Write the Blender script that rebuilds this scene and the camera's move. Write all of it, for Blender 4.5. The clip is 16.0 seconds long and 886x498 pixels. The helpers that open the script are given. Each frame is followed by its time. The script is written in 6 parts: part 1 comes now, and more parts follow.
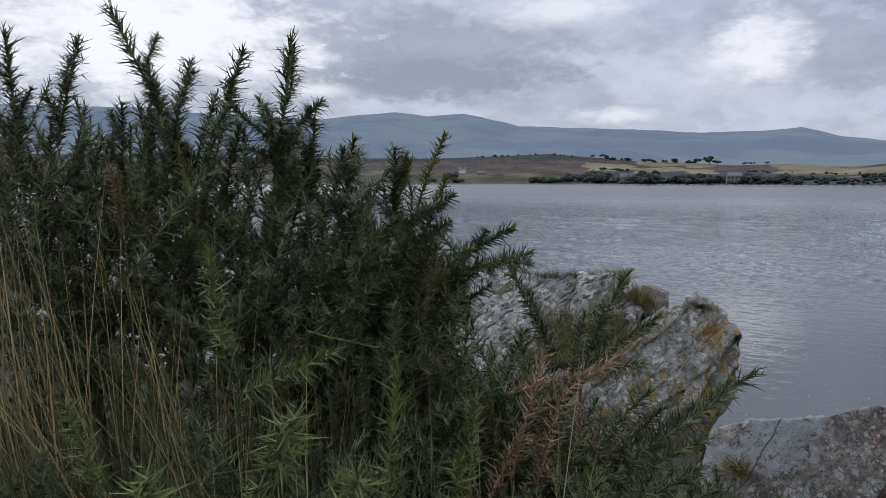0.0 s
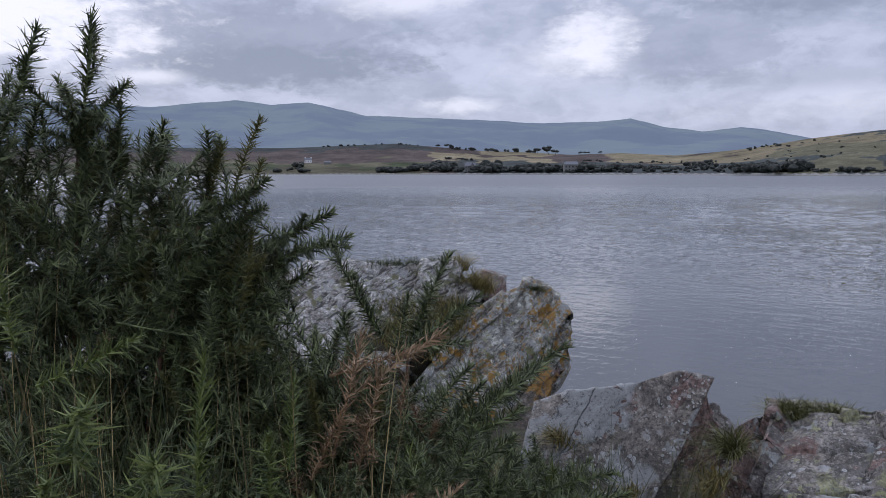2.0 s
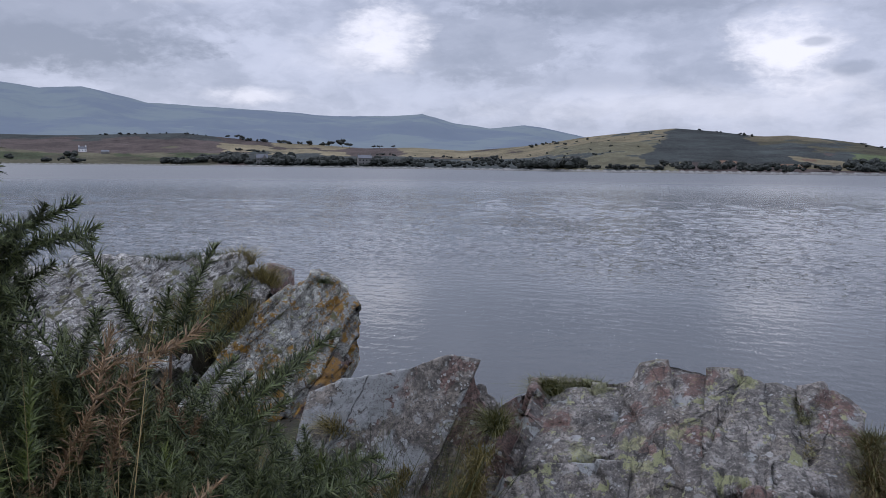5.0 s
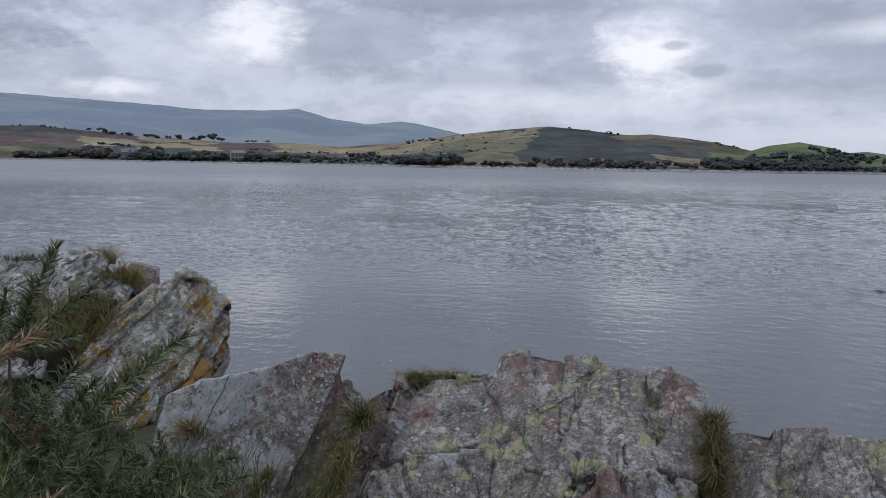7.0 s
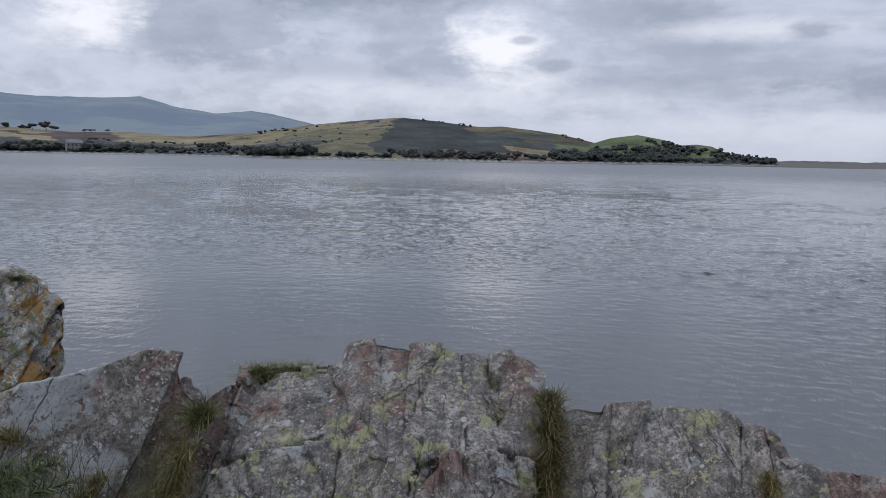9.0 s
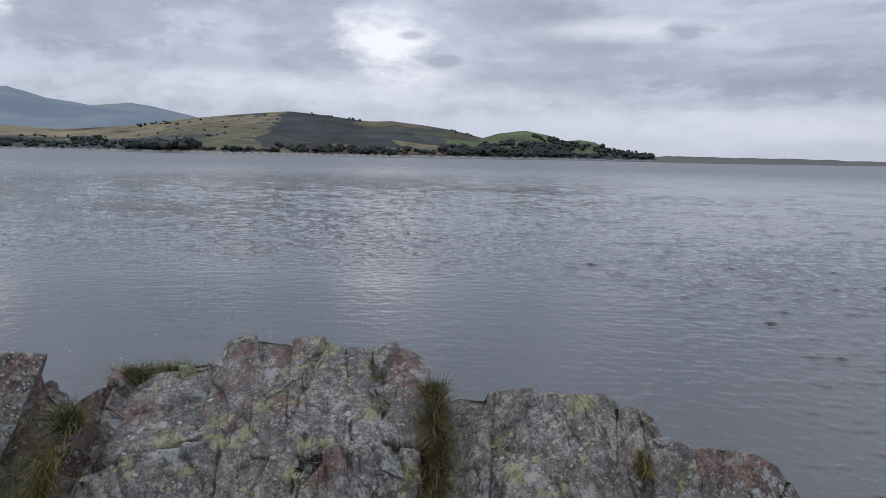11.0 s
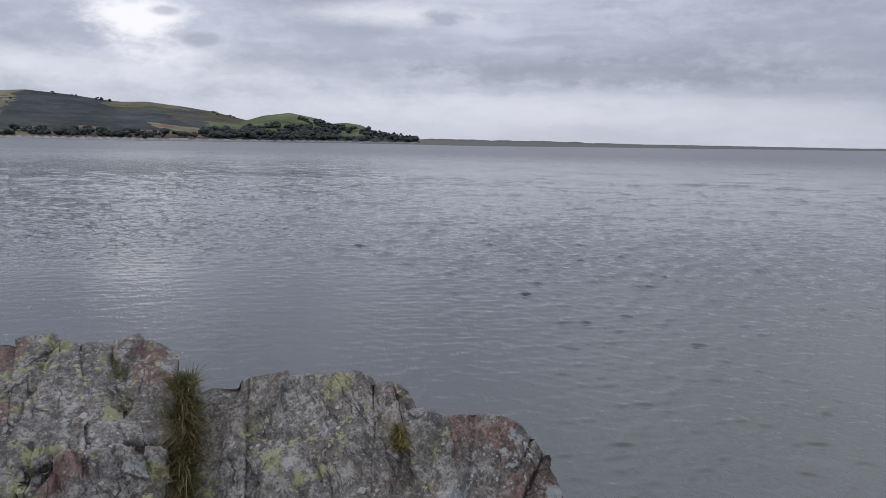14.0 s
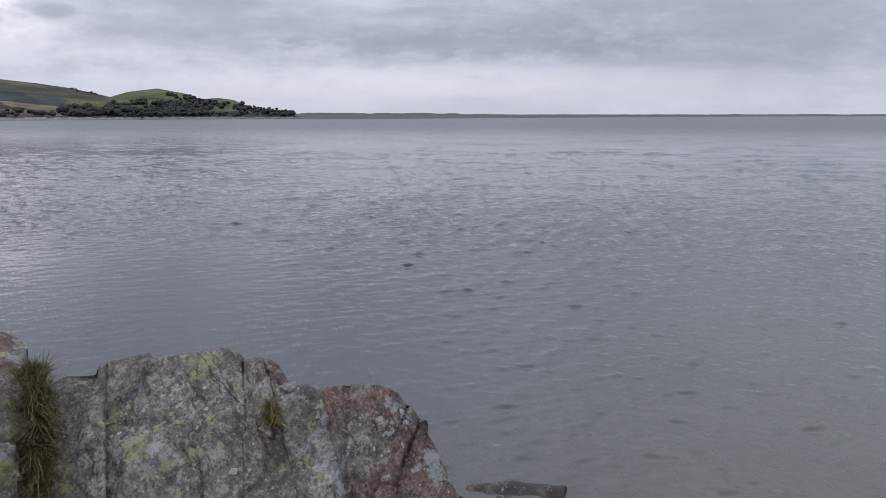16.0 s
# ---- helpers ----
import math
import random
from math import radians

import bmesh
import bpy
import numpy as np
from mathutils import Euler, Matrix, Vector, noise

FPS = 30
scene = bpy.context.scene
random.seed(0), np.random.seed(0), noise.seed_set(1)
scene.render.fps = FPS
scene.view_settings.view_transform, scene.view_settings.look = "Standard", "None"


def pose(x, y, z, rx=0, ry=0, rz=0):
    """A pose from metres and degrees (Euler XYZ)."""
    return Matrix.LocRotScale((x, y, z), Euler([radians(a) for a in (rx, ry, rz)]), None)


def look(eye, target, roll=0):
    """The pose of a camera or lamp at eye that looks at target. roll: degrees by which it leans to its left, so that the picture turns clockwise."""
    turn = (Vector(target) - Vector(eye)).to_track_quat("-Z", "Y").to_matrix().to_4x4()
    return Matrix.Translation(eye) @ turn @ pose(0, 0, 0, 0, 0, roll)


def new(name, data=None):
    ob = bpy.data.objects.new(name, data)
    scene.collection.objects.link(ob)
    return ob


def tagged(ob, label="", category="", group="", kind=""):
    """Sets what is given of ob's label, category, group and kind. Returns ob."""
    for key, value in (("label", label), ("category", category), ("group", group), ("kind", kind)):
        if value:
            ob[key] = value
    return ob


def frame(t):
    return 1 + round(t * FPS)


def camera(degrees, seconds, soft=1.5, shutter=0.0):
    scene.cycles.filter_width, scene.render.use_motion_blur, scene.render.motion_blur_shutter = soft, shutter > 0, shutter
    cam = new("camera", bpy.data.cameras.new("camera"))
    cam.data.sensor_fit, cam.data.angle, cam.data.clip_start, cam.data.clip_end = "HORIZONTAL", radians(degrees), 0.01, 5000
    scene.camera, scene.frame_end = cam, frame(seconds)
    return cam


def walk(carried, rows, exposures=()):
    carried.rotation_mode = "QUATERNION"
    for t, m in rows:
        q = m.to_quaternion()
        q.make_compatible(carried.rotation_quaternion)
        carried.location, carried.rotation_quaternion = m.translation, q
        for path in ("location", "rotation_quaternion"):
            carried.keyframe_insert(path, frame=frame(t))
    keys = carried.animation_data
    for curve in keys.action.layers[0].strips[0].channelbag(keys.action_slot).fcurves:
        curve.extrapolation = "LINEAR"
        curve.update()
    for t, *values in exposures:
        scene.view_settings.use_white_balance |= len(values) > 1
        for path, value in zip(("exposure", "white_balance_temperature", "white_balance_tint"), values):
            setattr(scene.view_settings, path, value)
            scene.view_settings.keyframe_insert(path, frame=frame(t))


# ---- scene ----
cam = camera(58.0, 16.0, soft=0.6)
PATH = [
    (0.0, -0.0000, -0.0000, 3.0000, 85.231, -0.061, -0.018),
    (0.5, 0.0203, -0.0072, 2.9946, 84.989, -0.005, -2.516),
    (1.0, 0.0393, -0.0148, 2.9896, 84.894, 0.029, -5.006),
    (1.5, 0.0551, -0.0230, 2.9871, 84.649, 0.144, -8.486),
    (2.0, 0.0745, -0.0331, 2.9850, 84.480, 0.245, -10.914),
    (2.5, 0.0874, -0.0434, 2.9826, 84.396, 0.155, -12.570),
    (3.0, 0.0973, -0.0500, 2.9796, 84.334, 0.057, -14.298),
    (3.5, 0.1069, -0.0551, 2.9777, 84.256, -0.009, -17.087),
    (4.0, 0.1226, -0.0626, 2.9778, 84.163, -0.258, -20.138),
    (6.5, 0.1832, -0.1047, 2.9765, 83.898, -0.699, -32.185),
    (7.0, 0.1949, -0.1151, 2.9751, 83.858, -0.831, -34.253),
    (7.5, 0.2065, -0.1268, 2.9725, 83.774, -0.909, -36.387),
    (8.0, 0.2177, -0.1375, 2.9710, 83.658, -0.932, -38.579),
    (8.5, 0.2302, -0.1481, 2.9693, 83.528, -0.979, -41.285),
    (9.0, 0.2389, -0.1527, 2.9684, 83.382, -0.966, -44.545),
    (11.5, 0.2838, -0.1733, 2.9537, 83.094, -1.298, -53.947),
    (12.0, 0.2974, -0.1788, 2.9521, 82.964, -1.431, -55.982),
    (12.5, 0.3111, -0.1850, 2.9493, 82.695, -1.310, -59.095),
    (13.0, 0.3228, -0.1891, 2.9432, 82.572, -1.361, -63.329),
    (13.5, 0.3381, -0.1968, 2.9380, 82.411, -1.296, -66.757),
    (14.0, 0.3555, -0.2065, 2.9322, 82.249, -1.074, -68.813),
    (14.5, 0.3737, -0.2156, 2.9254, 82.060, -0.530, -70.630),
    (15.0, 0.3898, -0.2201, 2.9179, 81.718, -0.566, -72.749),
    (15.5, 0.4076, -0.2263, 2.9090, 81.185, -0.443, -75.033),
    (16.0, 0.4279, -0.2372, 2.8969, 80.419, 0.023, -77.416),
]
EXPOSURES = [(0.0, 0.05, 6350, 12), (1.5, 0.07, 6100, 18), (4.0, 0.08, 6100, 18), (6.5, 0.1, 6300, 14), (9.0, 0.1, 6350, 13), (12.5, 0.07, 6450, 12), (16.0, 0.16, 6550, 16)]
walk(cam, [(t, pose(x, y, z, rx, ry, rz)) for t, x, y, z, rx, ry, rz in PATH], EXPOSURES)


# ---- node helper ----
class Nodes:
    """A short hand for building node trees."""

    def __init__(self, tree):
        self.tree = tree
        tree.nodes.clear()

    def add(self, kind, props=None, **sockets):
        node = self.tree.nodes.new(kind)
        for key, value in (props or {}).items():
            if key == "operation":
                node.operation = value
            elif key == "use_clamp":
                node.use_clamp = value
            elif key == "feature":
                node.feature = value
            elif key == "interpolation_type":
                node.interpolation_type = value
            elif key == "rotation_type":
                node.rotation_type = value
        for key, value in sockets.items():
            self.plug(value, self.socket(node, key))
        return node

    def socket(self, node, key):
        if key.startswith("i") and key[1:].isdigit():
            return node.inputs[int(key[1:])]
        return node.inputs[key.replace("_", " ")]

    def plug(self, value, socket):
        if isinstance(value, bpy.types.NodeSocket):
            self.tree.links.new(value, socket)
        else:
            socket.default_value = value

    def math(self, op, a, b=0.0, c=0.0, clamp=False):
        return self.add("ShaderNodeMath", {"operation": op, "use_clamp": clamp}, i0=a, i1=b, i2=c).outputs[0]

    def vec(self, op, a, b=(0, 0, 0)):
        node = self.add("ShaderNodeVectorMath", {"operation": op}, i0=a, i1=b)
        return node.outputs["Value"] if op in ("LENGTH", "DISTANCE", "DOT_PRODUCT") else node.outputs[0]

    def mix(self, f, a, b, mode="MIX"):
        node = self.tree.nodes.new("ShaderNodeMix")
        node.data_type, node.blend_type = "RGBA", mode
        for value, i in ((f, 0), (a, 6), (b, 7)):
            if isinstance(value, tuple) and len(value) == 3:
                value = (*value, 1)
            self.plug(value, node.inputs[i])
        return node.outputs[2]

    def step(self, value, lo, hi, out0=0.0, out1=1.0):
        node = self.add("ShaderNodeMapRange", {"interpolation_type": "SMOOTHSTEP"})
        for v, i in ((value, 0), (lo, 1), (hi, 2), (out0, 3), (out1, 4)):
            self.plug(v, node.inputs[i])
        return node.outputs[0]

    def noise(self, vector, scale, detail=4.0, rough=0.55, distort=0.0):
        return self.add("ShaderNodeTexNoise", Vector=vector, Scale=scale, Detail=detail, Roughness=rough, Distortion=distort).outputs["Fac"]

    def voronoi(self, vector, scale, feature="F1", rand=1.0):
        return self.add("ShaderNodeTexVoronoi", {"feature": feature}, Vector=vector, Scale=scale, Randomness=rand)

    def scaled(self, vector, s):
        return self.vec("MULTIPLY", vector, s)


def material(name):
    m = bpy.data.materials.new(name)
    m.use_nodes = True
    return m, Nodes(m.node_tree)


def finish(n, colour, rough=0.8, bump=None, distance=0.01, strength=1.0, **more):
    """Closes a material with a principled surface."""
    b = n.add("ShaderNodeBsdfPrincipled", Roughness=rough)
    n.plug((*colour, 1) if isinstance(colour, tuple) and len(colour) == 3 else colour, b.inputs["Base Color"])
    for key, value in more.items():
        n.plug(value, n.socket(b, key))
    if bump is not None:
        n.plug(n.add("ShaderNodeBump", Height=bump, Distance=distance, Strength=strength).outputs[0], b.inputs["Normal"])
    out = n.add("ShaderNodeOutputMaterial")
    n.tree.links.new(b.outputs[0], out.inputs[0])
    return b


# ---- sky and sun ----
SUN_AZ, SUN_EL = -20.0, 38.0
world = bpy.data.worlds.new("overcast_sky")
scene.world = world
world.use_nodes = True
w = Nodes(world.node_tree)
sky = w.add("ShaderNodeTexSky")
sky.sky_type, sky.sun_disc, sky.sun_elevation, sky.sun_rotation = "NISHITA", False, radians(SUN_EL), radians(SUN_AZ)
ray = w.add("ShaderNodeTexCoord").outputs["Generated"]
xyz = w.add("ShaderNodeSeparateXYZ", Vector=ray)
dx, dy, dz = xyz.outputs[0], xyz.outputs[1], xyz.outputs[2]
az = w.math("MULTIPLY", w.math("ARCTAN2", dx, dy), 57.2958)
el = w.math("MULTIPLY", w.math("ARCSINE", dz), 57.2958)
dome = w.add("ShaderNodeCombineXYZ", X=w.math("MULTIPLY", az, 0.10), Y=w.math("MULTIPLY", el, 0.21), Z=0.0).outputs[0]
swirl = w.add("ShaderNodeTexNoise", Vector=dome, Scale=2.4, Detail=5.0, Roughness=0.6).outputs["Color"]
curl = w.vec("ADD", dome, w.scaled(w.vec("SUBTRACT", swirl, (0.5, 0.5, 0.5)), (0.34, 0.30, 0.0)))
big = w.noise(w.vec("ADD", curl, (3.4, 1.2, 0.0)), 1.0, 7.0, 0.52)
puff = w.noise(w.vec("ADD", curl, (8.1, 4.7, 0.0)), 3.0, 7.0, 0.58)
bars = w.noise(w.scaled(w.vec("ADD", curl, (1.3, 6.0, 0.0)), (0.8, 3.2, 1.0)), 1.5, 5.0, 0.55)
eastern = w.step(az, 45.0, 75.0)
puff = w.math("ADD", w.math("MULTIPLY", puff, w.math("SUBTRACT", 1.0, w.math("MULTIPLY", eastern, 0.75))), w.math("MULTIPLY", bars, w.math("MULTIPLY", eastern, 0.75)))
lump = w.math("ADD", w.math("MULTIPLY", big, 0.55), w.math("MULTIPLY", puff, 0.45))
cloud = w.mix(w.step(lump, 0.36, 0.62), (0.38, 0.424, 0.512), (0.555, 0.600, 0.700))
wob_a = w.math("ADD", w.math("SUBTRACT", w.noise(curl, 3.4, 8.0, 0.62), 0.5), w.math("MULTIPLY", w.math("SUBTRACT", w.noise(dome, 11.0, 5.0, 0.6), 0.5), 0.35))


def opening(az0, el0, wide, tall, edge=0.55):
    """How far a gap or a bank of cloud round that direction is felt, 0 to 1, with a ragged edge."""
    a = w.math("POWER", w.math("DIVIDE", w.math("ABSOLUTE", w.math("SUBTRACT", az, az0)), wide), 2.0)
    e = w.math("POWER", w.math("DIVIDE", w.math("ABSOLUTE", w.math("SUBTRACT", el, el0)), tall), 2.0)
    r = w.math("ADD", w.math("SQRT", w.math("ADD", a, e)), w.math("MULTIPLY", wob_a, 2.3))
    return w.step(r, 1.0 + edge, 1.0 - edge)


# broad banks of grey cloud, then the bright gaps between them, then small grey scraps before the gaps
BANKS = ((-1.0, 9.0, 9.5, 2.8, 0.5, 0.65), (-1.0, 7.3, 8.5, 1.3, 0.5, 0.9), (-19.0, 5.9, 9.0, 0.9, 0.6, 0.5), (28.5, 8.6, 5.5, 2.6, 0.35, 0.45), (38.5, 11.0, 9.0, 0.9, 0.6, 0.65), (33.0, 6.0, 9.0, 0.7, 0.7, 0.3), (57.0, 9.9, 5.0, 1.6, 0.6, 0.45), (80.0, 4.8, 12.0, 0.8, 0.6, 0.6), (98.0, 6.0, 14.0, 4.5, 0.8, 0.6), (60.0, 5.0, 7.0, 0.6, 0.7, 0.3))
GAPS = ((-20.0, 9.6, 10.0, 3.4, 0.55, 1.0), (-9.2, 8.7, 1.6, 0.5, 0.8, 0.8), (-8.8, 6.4, 1.8, 0.4, 0.8, 0.7), (7.7, 11.8, 3.4, 0.9, 0.8, 0.7), (21.3, 9.0, 2.2, 1.8, 0.7, 0.9), (19.5, 7.6, 3.4, 1.2, 0.9, 0.45), (12.0, 4.6, 2.2, 0.45, 0.8, 0.7), (48.3, 7.7, 2.6, 1.8, 0.7, 1.0), (50.0, 5.6, 3.0, 0.8, 0.9, 0.4), (65.0, 8.5, 5.0, 0.6, 0.9, 0.5), (44.0, 4.2, 12.0, 0.9, 0.9, 0.35), (76.0, 2.0, 16.0, 1.0, 0.9, 0.35))
SCRAPS = ((50.0, 8.1, 0.8, 0.28, 0.5, 0.6), (52.2, 6.4, 1.3, 0.45, 0.5, 0.75), (68.8, 8.3, 1.4, 0.55, 0.5, 0.8), (-16.8, 6.6, 1.4, 0.7, 0.5, 0.75), (63.0, 7.4, 2.2, 0.4, 0.6, 0.5))
for spots, tint in ((BANKS, (0.258, 0.297, 0.368)), (GAPS, (0.90, 0.912, 0.955)), (SCRAPS, (0.33, 0.372, 0.455))):
    for *spot, gain in spots:
        cloud = w.mix(w.math("MULTIPLY", opening(*spot), gain), cloud, tint)
cloud = w.mix(w.step(el, 4.0, 0.0, 0.0, 0.55), cloud, (0.55, 0.59, 0.67))
high = w.step(el, 10.0, 40.0, 1.0, 2.35)
cloud = w.vec("MULTIPLY", cloud, w.add("ShaderNodeCombineXYZ", X=high, Y=high, Z=high).outputs[0])
clear = w.mix(1.0, sky.outputs[0], (0.1, 0.1, 0.1), "MULTIPLY")
air = w.mix(0.94, clear, cloud)
back = w.add("ShaderNodeBackground", Color=air, Strength=1.0)
w.tree.links.new(back.outputs[0], w.add("ShaderNodeOutputWorld").inputs[0])

sun = new("sun", bpy.data.lights.new("sun", "SUN"))
sun.data.energy, sun.data.angle, sun.data.color = 0.9, radians(25), (1.0, 0.97, 0.92)
sa, se = radians(SUN_AZ), radians(SUN_EL)
sun.matrix_world = look((0, 0, 30), (-math.sin(sa) * math.cos(se) * 10, -math.cos(sa) * math.cos(se) * 10, 30 - math.sin(se) * 10))


# ---- materials ----
def rock_material(name, grey, red, white, yellow, orange, moss=0.0, bed=(0.6, -0.7, 0.3), strata=0.6, thick=9.0, rusts=(), crusts=()):
    """Lichened schist: mottled grey with rusty bands, bedding streaks, pale and yellow lichen, dark pits."""
    m, n = material(name)
    p = n.add("ShaderNodeTexCoord").outputs["Object"]
    warp = n.add("ShaderNodeTexNoise", Vector=p, Scale=11.0, Detail=4.0).outputs["Color"]
    q = n.vec("ADD", p, n.scaled(n.vec("SUBTRACT", warp, (0.5, 0.5, 0.5)), (0.06, 0.06, 0.06)))
    up_bed = Vector(bed).normalized()
    along = up_bed.orthogonal().normalized()
    beyond = up_bed.cross(along)
    bedded = n.add("ShaderNodeCombineXYZ", X=n.vec("DOT_PRODUCT", q, tuple(along)), Y=n.vec("DOT_PRODUCT", q, tuple(beyond)), Z=n.math("MULTIPLY", n.vec("DOT_PRODUCT", q, tuple(up_bed)), thick)).outputs[0]
    streak = n.noise(bedded, 5.0, 6.0, 0.65)
    mottle = n.noise(p, 24.0, 8.0, 0.72)
    broad = n.noise(q, 6.0, 6.0, 0.62, 0.4)
    grain = n.noise(p, 170.0, 3.0, 0.65)
    speck = n.noise(p, 85.0, 5.0, 0.7)
    tone = lambda f: tuple(min(1.0, c * f) for c in grey)
    col = n.mix(n.step(broad, 0.40, 0.60), tone(0.58), tone(1.22))
    col = n.mix(n.step(n.noise(q, 13.0, 5.0, 0.65), 0.42, 0.60), n.mix(0.5, col, (0.055, 0.052, 0.048)), col)
    col = n.mix(n.step(mottle, 0.40, 0.57, 0.0, 0.9), n.mix(0.68, col, (0.05, 0.046, 0.040)), col)
    brown = n.step(n.noise(n.vec("ADD", q, (4.0, 1.0, 2.0)), 5.0, 6.0, 0.65), 0.50, 0.57, 0.0, 0.62)
    col = n.mix(brown, col, n.mix(n.step(mottle, 0.38, 0.62), (0.060, 0.050, 0.040), (0.16, 0.135, 0.105)))
    heights = [n.math("MULTIPLY", mottle, 0.7), n.math("MULTIPLY", grain, 0.2), n.math("MULTIPLY", streak, 2.6 * strata)]
    if red:
        rust = n.step(n.noise(q, 4.0, 6.0, 0.62, 0.3), 0.69 - red, 0.71 - red)
        col = n.mix(n.math("MULTIPLY", rust, 0.85), col, n.mix(n.step(mottle, 0.34, 0.62), (0.055, 0.032, 0.026), (0.175, 0.104, 0.084)))
    col = n.mix(n.step(speck, 0.40, 0.46), n.mix(0.75, col, (0.03, 0.028, 0.024)), col)
    col = n.mix(n.step(speck, 0.56, 0.64, 0.0, 0.45), col, tone(1.7))
    chips = n.noise(n.vec("ADD", q, (3.0, 7.0, 1.0)), 24.0, 7.0, 0.68)
    col = n.mix(n.step(chips, 0.585, 0.61, 0.0, 0.5), col, (0.28, 0.275, 0.255))
    col = n.mix(n.step(chips, 0.395, 0.43), n.mix(0.62, col, (0.035, 0.032, 0.027)), col)
    # crusts that run together: grey-green, yellow-green, orange
    for scale, edge, amount, tint, sparse in ((7.0, 0.02, white, (0.23, 0.235, 0.225), 0.42), (9.0, 0.015, yellow, (0.19, 0.195, 0.095), 0.47), (20.0, 0.02, yellow * 1.1, (0.24, 0.24, 0.13), 0.47), (8.0, 0.015, orange, (0.26, 0.14, 0.022), 0.50), (19.0, 0.02, orange * 0.8, (0.22, 0.12, 0.03), 0.46)):
        if not amount:
            continue
        blotch = n.noise(n.vec("ADD", q, (scale, 2.3, 1.7)), scale, 6.0, 0.62)
        zone = n.noise(n.vec("ADD", p, (1.1, scale, 0.7)), 2.9, 3.0, 0.5)
        mask = n.math("MULTIPLY", n.step(blotch, 0.66 - amount, 0.66 - amount + edge), n.step(zone, sparse, sparse + 0.05))
        mask = n.math("MULTIPLY", mask, n.step(speck, 0.36, 0.48, 0.35, 1.0))
        col = n.mix(mask, col, tint)
        heights.append(n.math("MULTIPLY", mask, 0.12))
    # round lichens of every size, each with its own outline
    for scale, share, tint in ((13.0, white * 1.5, (0.29, 0.292, 0.285)), (27.0, white * 2.4, (0.33, 0.332, 0.315)), (60.0, white * 3.0, (0.35, 0.35, 0.325)), (34.0, yellow * 1.2, (0.25, 0.25, 0.14))):
        if not share:
            continue
        cell = n.voronoi(n.vec("ADD", q, (scale * 0.37, 1.9, 0.4)), scale)
        pick = n.add("ShaderNodeSeparateColor", Color=cell.outputs["Color"])
        over = n.math("SUBTRACT", n.math("ADD", cell.outputs["Distance"], n.math("MULTIPLY", n.math("SUBTRACT", mottle, 0.5), 0.9)), n.math("ADD", n.math("MULTIPLY", pick.outputs[1], 0.30), 0.12))
        disc = n.math("MULTIPLY", n.step(over, 0.03, -0.02), n.step(pick.outputs[0], 1.0 - share, 1.005 - share))
        disc = n.math("MULTIPLY", disc, n.step(n.noise(n.vec("ADD", p, (scale, 0.3, 5.0)), 4.5, 3.0, 0.6), 0.46, 0.56))
        shadeup = n.step(over, -0.22, 0.0, 0.62, 0.95)
        col = n.mix(n.math("MULTIPLY", disc, shadeup), col, tint)
        heights.append(n.math("MULTIPLY", disc, 0.15))
    # stains and crusts that sit in known spots, with ragged outlines
    ragged = n.math("ADD", n.math("MULTIPLY", n.math("SUBTRACT", n.noise(p, 16.0, 6.0, 0.65), 0.5), 4.2), n.math("MULTIPLY", n.math("SUBTRACT", speck, 0.5), 3.0))
    for spots, deep, pale in ((rusts, (0.055, 0.030, 0.025), (0.155, 0.085, 0.066)), (crusts, (0.12, 0.122, 0.060), (0.27, 0.268, 0.135))):
        for x, y, z, size in spots:
            reach = n.math("ADD", n.math("DIVIDE", n.vec("DISTANCE", p, (x, y, z)), size), ragged)
            col = n.mix(n.math("MULTIPLY", n.step(reach, 1.10, 0.85), n.step(speck, 0.36, 0.56, 0.35, 0.9)), col, n.mix(n.step(mottle, 0.36, 0.62), deep, pale))
    seams = n.step(streak, 0.33 + 0.09 * strata, 0.36 + 0.09 * strata)
    col = n.mix(seams, n.mix(strata * 0.9, col, (0.03, 0.027, 0.022)), col)
    # a few hairline joints, long down the bedding
    long = n.add("ShaderNodeCombineXYZ", X=n.math("MULTIPLY", n.vec("DOT_PRODUCT", q, tuple(along)), 0.4), Y=n.math("MULTIPLY", n.vec("DOT_PRODUCT", q, tuple(beyond)), 0.8), Z=n.math("MULTIPLY", n.vec("DOT_PRODUCT", q, tuple(up_bed)), 2.2)).outputs[0]
    hair = n.voronoi(long, 4.0, "DISTANCE_TO_EDGE").outputs["Distance"]
    joint = n.step(n.math("ADD", hair, n.math("MULTIPLY", n.math("SUBTRACT", mottle, 0.5), 0.05)), 0.0, 0.014)
    joint = n.math("MAXIMUM", joint, n.step(n.noise(n.vec("ADD", p, (9.0, 3.0, 1.0)), 4.5, 2.0), 0.56, 0.50))
    col = n.mix(joint, n.mix(0.75, col, (0.025, 0.022, 0.018)), col)
    heights.append(n.math("MULTIPLY", joint, 0.8))
    pits = n.step(n.noise(p, 48.0, 6.0, 0.72), 0.31, 0.36)
    col = n.mix(pits, n.mix(0.8, col, (0.02, 0.019, 0.016)), col)
    if moss:
        col = n.mix(n.math("MULTIPLY", n.step(n.noise(p, 5.0, 5.0, 0.6), 0.62 - moss, 0.68 - moss), 0.8), col, (0.085, 0.085, 0.028))
    total = n.math("ADD", broad, n.math("MULTIPLY", pits, 0.5))
    for h in heights:
        total = n.math("ADD", total, h)
    finish(n, col, 0.9, total, 0.012, 1.0)
    return m


